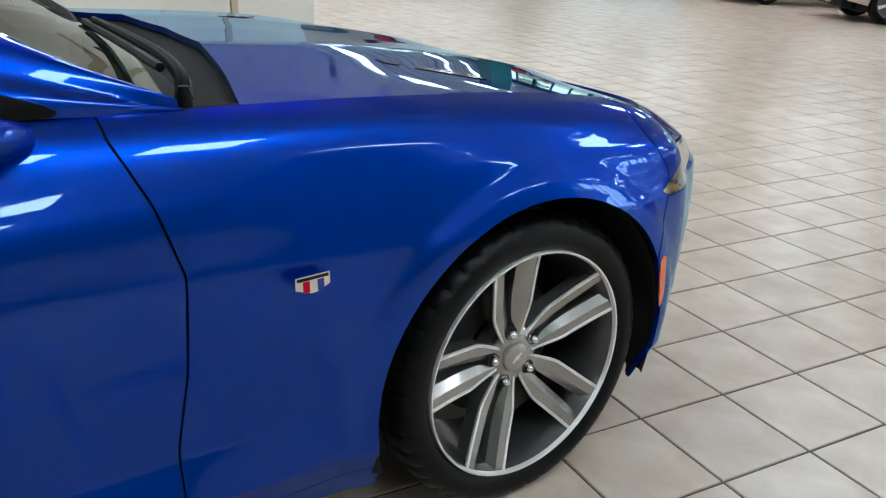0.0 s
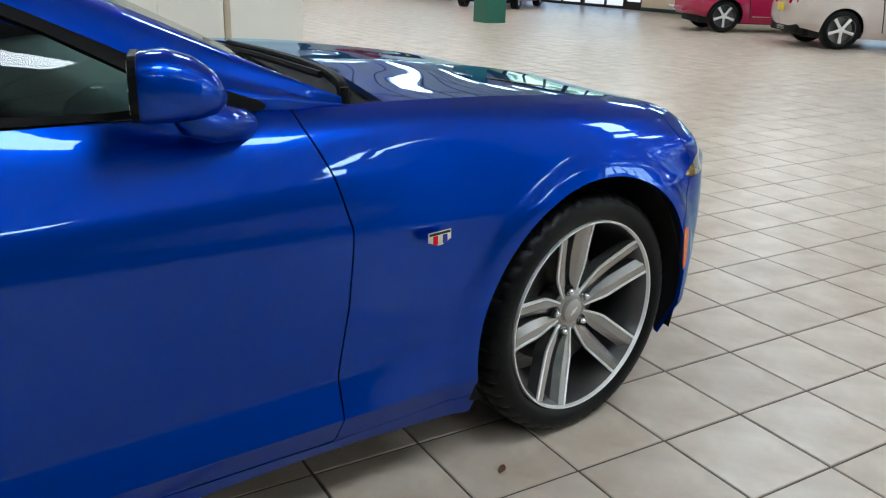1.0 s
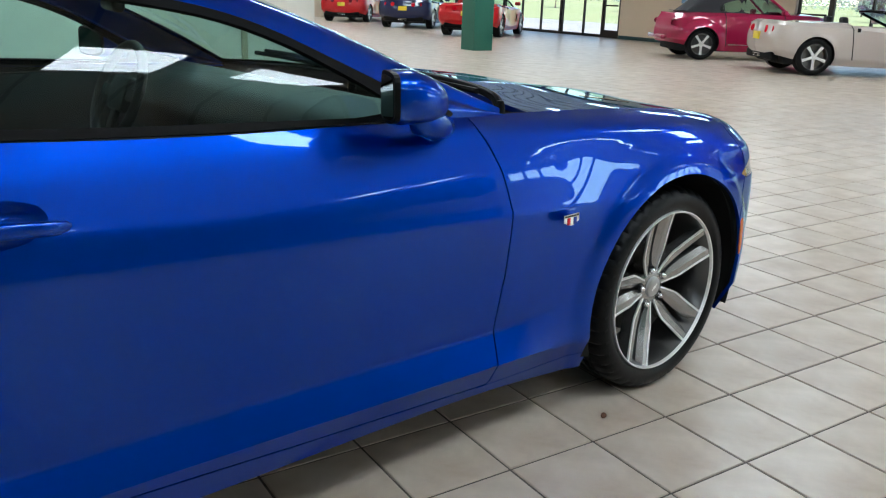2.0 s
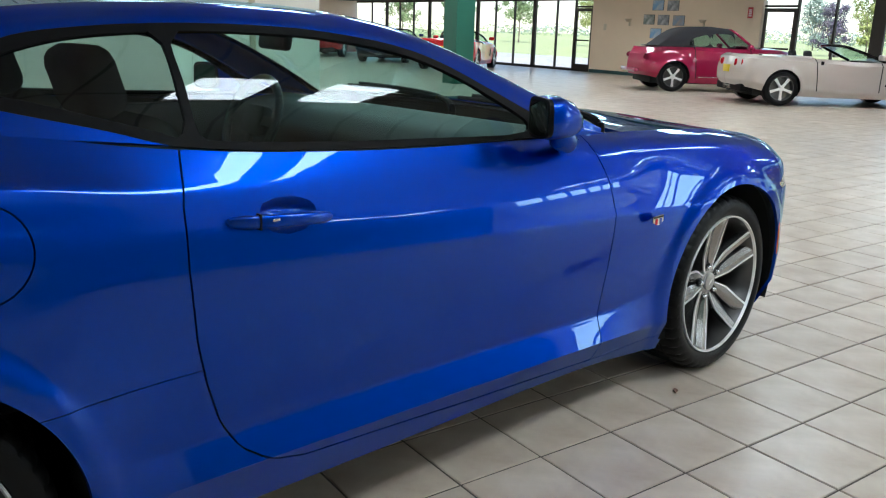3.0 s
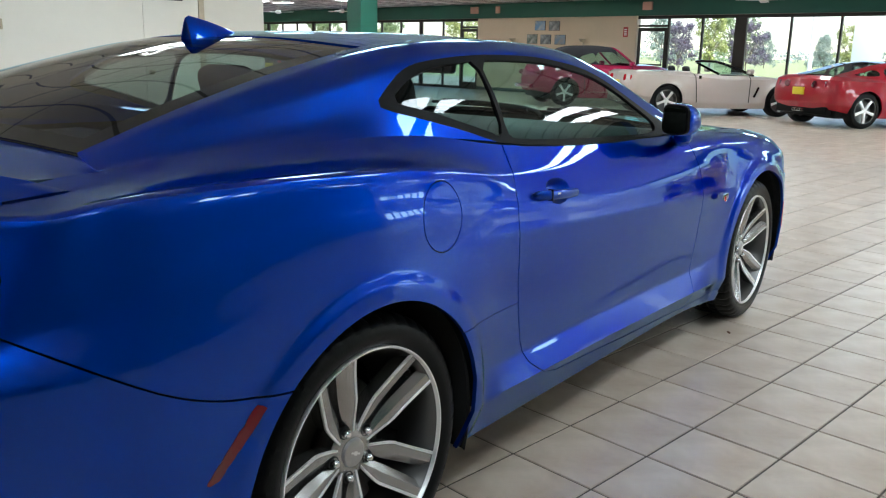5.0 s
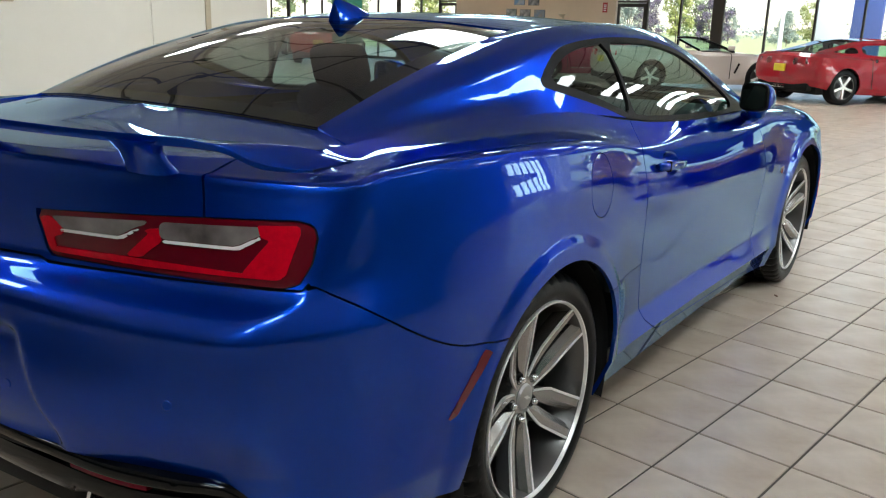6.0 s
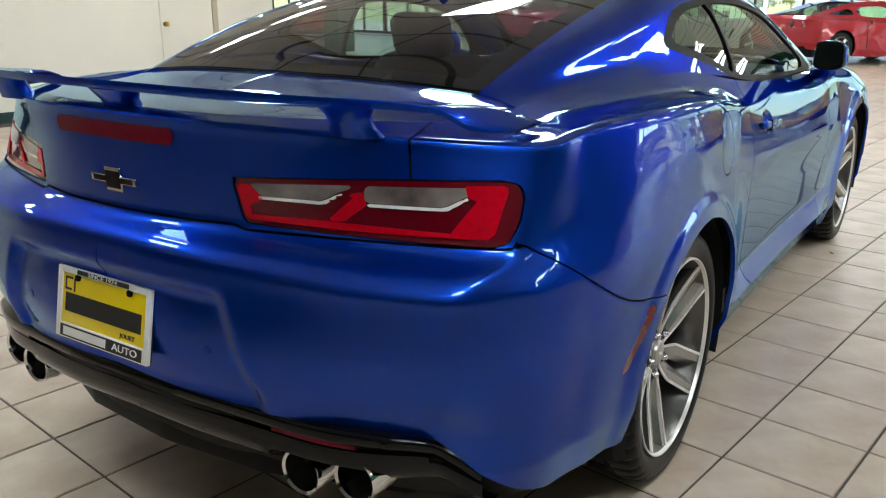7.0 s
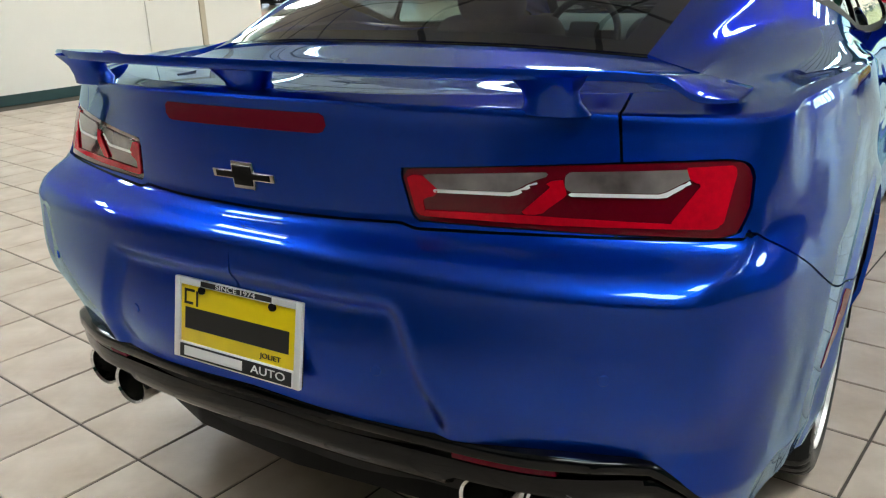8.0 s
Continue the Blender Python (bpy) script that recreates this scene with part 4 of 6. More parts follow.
# bonnet and boot lid top
hx = np.linspace(2, 5.54, 60)
edge = spline(LINES["belt"], hx)
cen = spline([(2, .74, 0, .812), (2.5, .60, 0, .854), (3, .42, 0, .895), (3.6, .20, 0, .934), (4, .02, 0, .957), (4.5, -.20, 0, .984), (5, -.36, 0, .994), (5.54, -.462, 0, .999)], hx)
edge[:, 0] = np.maximum(edge[:, 0], -.625 + 0 * edge[:, 0])
m1 = edge * .62 + cen * .38 + np.array([0, 0, .004])
m2 = edge * .36 + cen * .64 + np.array([0, 0, .012])
m3 = edge * .15 + cen * .85 + np.array([0, 0, .004])
ramp = (np.clip((hx - 4.7) / .84, 0, 1) ** 2)[:, None] * np.array([1.0, 0, 0])
m1, m2, m3 = m1 + .030 * ramp, m2 + .032 * ramp, m3 + .012 * ramp
HOOD = across([edge, m1, m2, m3, cen], [6, 6, 5, 5], {2})
HOOD[..., 1] *= -1
bonnet = surface("bonnet", *grid_mesh(full(HOOD)), BLUE, car, depth=0.015)
dx = np.linspace(11.55, 15, 50)
de = spline(LINES["belt"], dx)
front = spline([(0, -3.255, .645, 1.060), (1, -3.25, .555, 1.078), (2, -3.295, .30, 1.095), (3, -3.32, 0, 1.10)], np.linspace(0, 3, 50))
DECK = across([de, .5 * (de + front) - np.array([0, 0, .012]), front], [7, 7], set())
DECK[..., 1] *= -1
whole("boot_lid", *grid_mesh(DECK), BLUE, car, "", 0.012, 60)
# floor pan and dark wheel housings
part("floor_pan", box(-3.5, -.66, .19, .50, .66, .22, .01), BLACK_DEEP, car, "dark underbody")
for cx, cz, r in ARCH:
    for s in (-1, 1):
        th = np.linspace(-.32, math.pi + .32, 40)
        prof = [(r + .003, .925), (r + .022, .90), (r + .022, .52), (.05, .50)]
        g = np.array([[(cx + q * math.cos(a), s * w, cz + q * math.sin(a)) for a in th] for q, w in prof])
        surface("wheel_housing", *grid_mesh(g, s > 0), BLACK_DEEP, car, "dark wheel housing lining", 0)
# cowl between bonnet and windscreen
cow_a = HOOD[:, -1] + np.array([.012, 0, -.016])
ws0 = span(ROOFG, 0, 3)[:, 0]
n_c = np.linspace(0, 1, len(cow_a))
cow_b = np.stack([np.interp(n_c, np.linspace(0, 1, len(ws0)), ws0[:, k]) for k in range(3)], 1) + np.array([-.02, 0, -.004])
COWL = np.stack([cow_b, .5 * (cow_a + cow_b) - np.array([0, 0, .055]), cow_a], 1)
whole("cowl", *grid_mesh(COWL), BLACK_DEEP, car, "black plastic cowl below the windscreen", 0.004)

# ---- wheels of the coupe ----
def tread_mesh():
    """The tyre: sidewalls and a tread with rib grooves and shoulder notches."""
    n, prof = 220, [(.2742, -.100), (.2768, -.112), (.290, -.121), (.306, -.123), (.322, -.120), (.334, -.113), (.342, -.103), (.3465, -.092), (.3485, -.080), (.349, -.064),
                    (.349, -.050), (.343, -.048), (.343, -.040), (.349, -.038), (.349, -.012), (.343, -.010), (.343, -.002), (.349, 0), (.349, .03), (.343, .032), (.343, .042), (.349, .044),
                    (.3485, .08), (.3465, .092), (.334, .113), (.306, .12), (.27, .10)]
    g = np.zeros((len(prof), n + 1, 3))
    th = np.linspace(0, 2 * np.pi, n + 1)
    for i, (r, y) in enumerate(prof):
        cutk = ((np.arange(n + 1) % 5) == 0) * (0.0055 if (.050 < abs(y) < .115 and r > .333) else (.003 if abs(y) < .05 else 0))
        rr = r - cutk + .0012 * (i in (3, 4))
        g[i] = np.stack([rr * np.cos(th), np.full(n + 1, y), rr * np.sin(th)], 1)
    g[:, -1] = g[:, 0]
    return grid_mesh(g, True)


def arm_parts(side):
    """One arm of a double spoke, about the +x direction: grey face and its machined edge."""
    rs = np.linspace(.048, .2650, 14)
    h = np.interp(rs, [.048, .09, .125, .2, .2605], [.028, .044, .056, .060, .064])
    gq = np.interp(rs, [.048, .075, .092, .12, .2, .2605], [.012, .0125, .006, .006, .0125, .0175])
    top = -.058 - .050 * ((rs - .048) / .2105) ** 1.3
    strip = np.interp(rs, [.048, .1, .2605], [.005, .0062, .0075])
    x = np.sqrt(np.maximum(rs**2 - 0 * h**2, 0))

    def row(s, y):
        return np.stack([x, y, side * s], 1)

    dip = np.interp(rs, [.048, .09, .16, .2605], [.003, .009, .018, .022])
    grey = np.stack([row(h - strip, top + .0006), row(.45 * (h - strip) + .55 * gq, top + .12 * dip), row(gq, top + dip), row(gq, top + .046)])
    back = np.stack([row(h, top + .0006), row(h * .96, top + .024), row(h * .85, top + .05)])
    edge_ = np.stack([row(h + .0004, top + .004), row(h, top - .0016), row(h - strip, top - .0016), row(h - strip - .0006, top + .002)])
    return grey, back, edge_


def wheel_parts():
    out = {"tyre": data_of("tyre", *tread_mesh(), RUBBER, True, 28)}
    v, f = [], []
    ev, ef = [], []
    for side in (1, -1):
        grey, back, edge_ = arm_parts(side)
        for g in (grey, back):
            a, b = grid_mesh(g, side > 0)
            f += [tuple(i + sum(map(len, v)) for i in q) for q in b]
            v.append(a)
        a, b = grid_mesh(edge_, side > 0)
        ef += [tuple(i + sum(map(len, ev)) for i in q) for q in b]
        ev.append(a)
    out["spoke"] = data_of("spoke", np.concatenate(v), f, ALLOY_GREY, True, 25)
    out["spoke_edge"] = data_of("spoke_edge", np.concatenate(ev), ef, ALLOY_CUT, True, 25)
    return out


def to_mesh(bm, material, smooth=True, angle=35):
    me = bpy.data.meshes.new("piece")
    bm.to_mesh(me)
    bm.free()
    shade(me, smooth, angle)
    me.materials.append(material)
    return me


WP = wheel_parts()
WP["rim"] = to_mesh(lathe([(.2738, -.103), (.2738, -.1165), (.2725, -.1185), (.2690, -.1180), (.2670, -.114), (.2655, -.1085)], 96), ALLOY_CUT)
WP["barrel"] = to_mesh(lathe([(.2656, -.1088), (.259, -.095), (.248, -.05), (.240, .02), (.238, .09), (.245, .10), (.262, .10), (.268, -.095)], 96), ALLOY_DARK)
WP["hub"] = to_mesh(lathe([(0, -.060), (.030, -.060), (.034, -.0595), (.060, -.0575), (.070, -.052), (.074, -.03), (.074, 0), (0, 0)], 48), ALLOY_GREY)
WP["centre_cap"] = to_mesh(lathe([(0, -.0700), (.026, -.0695), (.0335, -.067), (.0355, -.062), (.0365, -.058)], 40), STEEL)
WP["lug_nut"] = to_mesh(lathe([(0, -.0745), (.0055, -.0735), (.0085, -.070), (.0095, -.066), (.0095, -.050)], 14), CHROME)
WP["lug_seat"] = to_mesh(lathe([(.0105, -.056), (.0155, -.0592), (.0160, -.0585), (.0105, -.045)], 18), BLACK_DEEP)
WP["brake_disc"] = to_mesh(lathe([(.075, .01), (.168, .01), (.172, .014), (.172, .036), (.168, .04), (.075, .04)], 64), IRON)
CAL = box(-.036, -.03, .095, .036, .055, .185, .012)
WP["brake_caliper"] = to_mesh(moved(moved(join(CAL, box(-.07, -.024, .10, .07, .05, .165, .012)), pose(0, 0, 0, 0, 0, 0)), Matrix.Rotation(radians(118), 4, "Y")), IRON)
WP["valve"] = to_mesh(moved(lathe([(0, -.03), (.004, -.029), (.005, -.01), (.006, .01)], 10), pose(.236, -.055, 0, 0, 0, 12)), BLACK_SATIN)
WP["emblem"] = to_mesh(prism([(-.016, -.0022), (-.005, -.0022), (-.005, -.005), (.006, -.005), (.006, -.0022), (.016, -.0022), (.015, .0022), (.005, .0022), (.005, .005), (-.006, .005), (-.006, .0022), (-.015, .0022)], -.0708, -.0692, "y"), ALLOY_CUT, False)


def wheel(parent, m, spin):
    w = place(new("wheel", WP["barrel"]), parent, "five double-spoke grey alloy wheel with machined edges", m @ Matrix.Rotation(radians(spin), 4, "Y"))
    place(new("tyre", WP["tyre"]), w, "black low-profile tyre")
    for k in ("rim", "hub", "centre_cap", "brake_disc", "valve", "emblem"):
        ob = place(new(k, WP[k]), w)
        if k == "emblem":
            ob.matrix_basis = Matrix.Rotation(radians(62), 4, "Y")
    place(new("brake_caliper", WP["brake_caliper"]), w, "", Matrix.Rotation(radians(-spin + (40 if parent else 0)), 4, "Y"))
    for k in range(5):
        r = Matrix.Rotation(radians(72 * k), 4, "Y")
        place(new("spoke", WP["spoke"]), w, "", r)
        place(new("spoke_edge", WP["spoke_edge"]), w, "machined bright spoke edge", r)
        q = Matrix.Rotation(radians(72 * k), 4, "Y") @ pose(.0625, 0, 0)
        place(new("lug_nut", WP["lug_nut"]), w, "", q)
        place(new("lug_seat", WP["lug_seat"]), w, "", q)
    return w


for cx, cz, r in ARCH:
    for s in (-1, 1):
        wheel(car, pose(0.0 if cx > -1 else cx, s * .80, .349, 0, 0, 0 if s < 0 else 180), -102 if cx > -1 else -40)


# ---- pieces that lie on the body skin ----
def skin(name, fields, material, lift=0.001, parent=None, label="", depth=0.003, mirror=True, src=None):
    """A piece cut out of the body skin and lifted a little off it."""
    v, f = cut(fields, src)
    v = v - lift * inward(v, f) if len(f) else v
    if mirror:
        return both(name, v, f, material, parent or car, label, depth)
    return surface(name, v, f, material, parent or car, label, depth)


def patch(pts, axes=(0, 2), rear=False):
    p = from_polygon(pts, axes)
    return (lambda v: np.where(v[:, 0] < -3.45, p(v), -1.0)) if rear else p


lamps = skin("tail_light", [lambda v: in_lamp(v) - .0005], RED_DEEP, -.003, label="dark red tail light with bright red reflectors", depth=.01)
LP = {
    "bright_lens": (RED_BRIGHT, [[(-.324, .936), (-.350, .936), (-.374, .912), (-.370, .902), (-.348, .896), (-.351, .874), (-.337, .866)],
                                 [(-.339, .866), (-.351, .8765), (-.514, .873), (-.725, .864), (-.791, .861), (-.788, .855), (-.547, .858)],
                                 [(-.734, .949), (-.800, .950), (-.803, .936), (-.795, .8605), (-.72, .8605), (-.726, .870), (-.759, .924), (-.743, .926)],
                                 [(-.536, .9265), (-.563, .934), (-.571, .907), (-.541, .883), (-.534, .8745), (-.500, .8752), (-.548, .922)]]),
    "smoked_lens": (SMOKE, [[(-.350, .938), (-.545, .944), (-.540, .937), (-.520, .930), (-.489, .9115), (-.366, .9145)], [(-.566, .944), (-.752, .946), (-.752, .936), (-.738, .9290), (-.705, .9100), (-.567, .9125)]]),
    "light_strip": (WHITE_LENS, [[(-.366, .9135), (-.490, .9105), (-.522, .9285), (-.529, .9265), (-.494, .9045), (-.366, .9075)], [(-.569, .9115), (-.706, .9090), (-.740, .9285), (-.747, .9265), (-.711, .9030), (-.571, .9055)]]),
}
lj = np.where((fine >= 12.5) & (fine <= 14.6))[0]
ri = np.where((SIDE[:, lj[0], 2] > .70) & (SIDE[:, lj[0], 2] < 1.08))[0]
sub = SIDE[ri[0]:ri[-1] + 1, lj[0]:lj[-1] + 1]
# a finer copy of the skin where the lamps sit
up = np.stack([spline(np.c_[np.arange(sub.shape[0]), sub[:, c]], np.linspace(0, sub.shape[0] - 1, sub.shape[0] * 4)) for c in range(sub.shape[1])], 1)
LSKIN = grid_mesh(up)
for nm, (material, polys) in LP.items():
    for pts in polys:
        for s_, lamp in zip((1, -1), lamps):
            v, f = cut([patch(pts, (1, 2), True)], LSKIN)
            v = v - (.0012 if nm != "smoked_lens" else .0006) * inward(v, f)
            w, q = (v, f) if s_ > 0 else (v * (1, -1, 1), [k[::-1] for k in f])
            surface(nm, w, q, material, lamp, "", .003)

skin("front_marker", [patch([(.352, .556), (.380, .553), (.397, .408), (.385, .404), (.372, .44)])], ORANGE, .002, label="orange side marker lamp")
skin("rear_marker", [patch([(-3.187, .622), (-3.164, .614), (-3.276, .484), (-3.300, .489)])], RED_DEEP, .0015, label="dark red side marker lamp")
v, f = cut([patch([(-.19, 1.012), (-.182, 1.0), (.02, 1.0), (.02, 1.034), (-.18, 1.034), (-.19, 1.026)], (1, 2), True)])
whole("brake_light", v + np.array([-.0025, 0, 0]), f, RED_MID, car, "long dark red high brake light", .004)

# black lower edge of the diffuser, valance and exhaust pipes
for s in (-1, 1):
    for yy, zz in ((.465, .358), (.585, .368)):
        p = lathe([(.037, -.006), (.0415, -.010), (.0430, -.004), (.0430, .16), (.036, .16), (.034, .02), (.037, -.006)], 36, "x")
        bmesh.ops.transform(p, matrix=pose(-3.815 + (yy - .465) * .2, s * yy, zz) @ Matrix.Diagonal((1, 1.17, 1.17, 1)), verts=p.verts)
        pipe = part("exhaust_tip", p, CHROME, car, "polished round exhaust tip", angle=40)
        part("pipe_inside", moved(lathe([(0, .06), (.034, .058)], 30, "x"), pose(-3.815 + (yy - .465) * .2, s * yy, zz) @ Matrix.Diagonal((1, 1.17, 1.17, 1))), BLACK_DEEP, pipe)
part("rear_valance", prism([(-3.66, .62), (-3.775, .30), (-3.80, 0), (-3.775, -.30), (-3.66, -.62), (-3.52, -.72), (-3.52, .72)], .27, .37, "z", .012), BLACK_SATIN, car, "black plastic rear valance")

# parking sensors let into the bumper, and a small badge of plain bars on its left flank
for yy, zz, turn in ((-.67, .645, 32), (.67, .645, -32), (-.30, .615, 8), (.30, .615, -8)):
    near_ = sv[np.argmin(np.where(sv[:, 0] < -3.4, np.hypot(-np.abs(sv[:, 1]) + abs(yy), sv[:, 2] - zz), 9))]
    part("parking_sensor", moved(lathe([(0, -.0015), (.0085, -.0012), (.0100, .0002), (.0104, .004)], 24, "x"), pose(near_[0] - .0005, math.copysign(abs(near_[1]), yy), near_[2], 0, 0, turn)), BLUE, car, "small round parking sensor")
v, f = cut([patch([(-3.672, .548), (-3.615, .518), (-3.613, .534), (-3.670, .564)])])
v = (v - .002 * inward(v, f)) * (1, -1, 1)
badge_ = surface("trim_badge", v, [q[::-1] for q in f], BLACK_GLOSS, car, "small dark badge with red bars", .003)
v, f = cut([patch([(-3.664, .549), (-3.635, .534), (-3.634, .543), (-3.663, .558)])])
v = (v - .0035 * inward(v, f)) * (1, -1, 1)
if len(f):
    surface("badge_bar", v, [q[::-1] for q in f], RED_MID, badge_, "plain red bar", .001)

# ---- rear wing ----
WING = [(0, -3.790, -3.870, 1.094, 1.114, .012), (.30, -3.770, -3.845, 1.091, 1.111, .012), (.52, -3.715, -3.790, 1.088, 1.106, .011), (.62, -3.640, -3.745, 1.085, 1.102, .011),
        (.68, -3.580, -3.710, 1.080, 1.096, .010), (.715, -3.530, -3.682, 1.076, 1.086, .009), (.735, -3.490, -3.640, 1.068, 1.060, .008), (.760, -3.455, -3.590, 1.057, 1.047, .006), (.785, -3.430, -3.545, 1.047, 1.042, .004)]
wq = np.linspace(0, .785, 110)
ws = spline(WING, wq)
rows_ = []
for k, up_ in ((0, 0), (.05, .55), (.3, .8), (.7, .65), (.985, .55), (1, .35), (.99, -.75), (.97, -.9), (.5, -.6), (.1, -.5), (0, 0)):
    xx = ws[:, 0] + k * (ws[:, 1] - ws[:, 0])
    zz = ws[:, 2] + k * (ws[:, 3] - ws[:, 2]) + up_ * ws[:, 4]
    rows_.append(np.stack([xx, -wq, zz], 1))
whole("rear_wing", *grid_mesh(np.array(rows_)), BLUE, car, "blue rear wing on three struts", 0, 40)
for yy, xx in ((0, -3.828), (.545, -3.748), (-.545, -3.748)):
    g = []
    for z_, a_, b_ in ((1.035, .058, .034), (1.055, .046, .032), (1.075, .046, .030), (1.100, .068, .034)):
        ring = [(xx + b_ * math.cos(t_) + .55 * (1.100 - z_), yy + a_ * np.sign(math.sin(t_)) * abs(math.sin(t_)) ** .7, z_) for t_ in np.linspace(0, 2 * np.pi, 25)]
        g.append(ring)
    surface("wing_strut", *grid_mesh(np.array(g), True), BLUE, car, "", 0, 60)

# ---- emblem, badge, plate ----
def cross_outline(w, h, k=.32, slope=.08):
    a, b = w / 2, h / 2
    return [(-a, -b * k - 0), (-w * .17 - slope * w * .2, -b * k), (-w * .17 - slope * w * .2, -b), (w * .17 - slope * w * .2, -b), (w * .17, -b * k), (a * .97, -b * k), (a, b * k), (w * .17 + slope * w * .2, b * k), (w * .17 + slope * w * .2, b), (-w * .17 + slope * w * .2, b), (-w * .17, b * k), (-a * .97, b * k)]


bow = pose(-3.8475, 0, .912, 0, 1.5, 0)
part("tail_emblem", moved(prism([(y, z) for y, z in cross_outline(.150, .052)], -.006, .004, "x", .0025), bow), CHROME, car, "chrome-edged black cross-shaped emblem", False)
part("emblem_face", moved(prism([(y, z) for y, z in cross_outline(.130, .036)], -.0075, .0, "x", .0008), bow), BLACK_GLOSS, car, "black emblem face", False)
bad = pose(-.551, -.944, .688, -3, 0, 3.5)
part("fender_badge", moved(prism([(-.034, -.006), (-.004, -.0165), (.006, -.0165), (.034, -.006), (.034, .0165), (-.034, .0165)], -.003, .004, "y", .001), bad), CHROME, car, "small silver badge with red and blue bars", False)
for x0, x1, mm in ((-.019, -.007, RED_BRIGHT), (.009, .021, paint("badge_blue", (.01, .03, .25), 0, .3, 0))):
    part("badge_bar", moved(box(x0, -.0042, -.013, x1, -.002, .0065), bad), mm, car, "", False)
part("badge_strip", moved(box(-.030, -.0042, .0085, .030, -.002, .0135), bad), BLACK_GLOSS, car, "dark strip of the badge", False)


def words(name, text, size, m, material, parent, label="", depth=.0006, width=None):
    """Raised writing in the built-in font; x runs along the text, y up, z towards the reader."""
    cu = bpy.data.curves.new(name, "FONT")
    cu.body, cu.size, cu.extrude, cu.align_x, cu.align_y = text, size, depth, "CENTER", "CENTER"
    ob = bpy.data.objects.new(name, cu)
    scene.collection.objects.link(ob)
    bpy.context.view_layer.update()
    dg = bpy.context.evaluated_depsgraph_get()
    me = bpy.data.meshes.new_from_object(ob.evaluated_get(dg))
    bpy.data.objects.remove(ob)
    bpy.data.curves.remove(cu)
    if width:
        xs = [v.co.x for v in me.vertices]
        me.transform(Matrix.Diagonal((width / (max(xs) - min(xs)), 1, 1, 1)))
    me.materials.clear()
    me.materials.append(material)
    return place(new(name, me), parent, label, m)


YELLOW = mat("yellow_printed_plate", (.92, .70, .01), .35, coat=.3, grain=.04, scale=30)
WHITE_PLASTIC = mat("white_plastic", (.86, .86, .85), .3, coat=.2, grain=.03, scale=40)
INK = mat("black_ink", (.012, .012, .012), .5, grain=.1)
plate = thing("dealer_plate", "yellow dealer plate in a white frame on the blue bumper", "plate", pose(-3.914, 0, .632, 0, 0, 0) @ pose(0, 0, 0, 90, 0, -90) @ pose(0, 0, 0, -11, 0, 0))
part("plate_backing", box(-.156, -.078, -.010, .156, .078, -.004, .003), BLACK_SATIN, plate)
part("plate_face", box(-.148, -.068, -.0035, .148, .068, .0005, .0005), YELLOW, plate, "yellow printed plate")
part("plate_frame", join(box(-.158, -.080, -.004, -.143, .080, .005, .002), box(.143, -.080, -.004, .158, .080, .005, .002), box(-.143, .066, -.004, .143, .080, .005, .002), box(-.143, -.080, -.004, .143, -.047, .005, .002)), WHITE_PLASTIC, plate, "white plastic plate frame")
part("frame_panel", join(box(-.140, -.0765, .0035, .140, -.0500, .0056), box(-.088, .0685, .0035, .088, .0785, .0056)), INK, plate, "black printed panel", False)
words("frame_word", "SINCE 1974", .0125, pose(0, .0735, .0058), WHITE_PLASTIC, plate, "white words SINCE 1974", width=.098)
words("frame_word", "AUTO", .0215, pose(.085, -.0632, .0058), WHITE_PLASTIC, plate, "white word AUTO", .001, width=.082)
words("plate_word", "JOLIET", .0135, pose(.086, -.035, .0012), INK, plate, "black word JOLIET", width=.050)
part("name_bar", box(-.128, -.0725, .0056, .022, -.0540, .0064), WHITE_PLASTIC, plate, "plain white bar", False)
part("name_bar", box(-.132, -.020, .0006, .128, .022, .0014), INK, plate, "plain black bar", False)
part("logo_bar", join(box(-.135, .028, .0006, -.130, .058, .0012), box(-.130, .053, .0006, -.108, .058, .0012), box(-.130, .028, .0006, -.112, .033, .0012), box(-.104, .026, .0006, -.099, .056, .0012)), INK, plate, "plain black logo strokes", False)
for sx in (-.088, .088):
    part("screw", moved(lathe([(0, -.004), (.007, -.003), (.008, 0), (.008, .004)], 16, "z"), pose(sx, .060, .003, 180)), BLACK_SATIN, plate, "black screw")

# ---- mirrors, door handles, aerial, wipers ----
def blob(rings, n=28):
    """A closed rounded body out of rows of (centre, half sizes across, power) along x."""
    g = []
    for x, cy, cz, hy, hz, pw in rings:
        th = np.linspace(0, 2 * np.pi, n + 1)
        g.append(np.stack([np.full(n + 1, x), cy + hy * np.sign(np.cos(th)) * np.abs(np.cos(th)) ** pw, cz + hz * np.sign(np.sin(th)) * np.abs(np.sin(th)) ** pw], 1))
    v, f = grid_mesh(np.array(g), True)
    return weld(v, f)


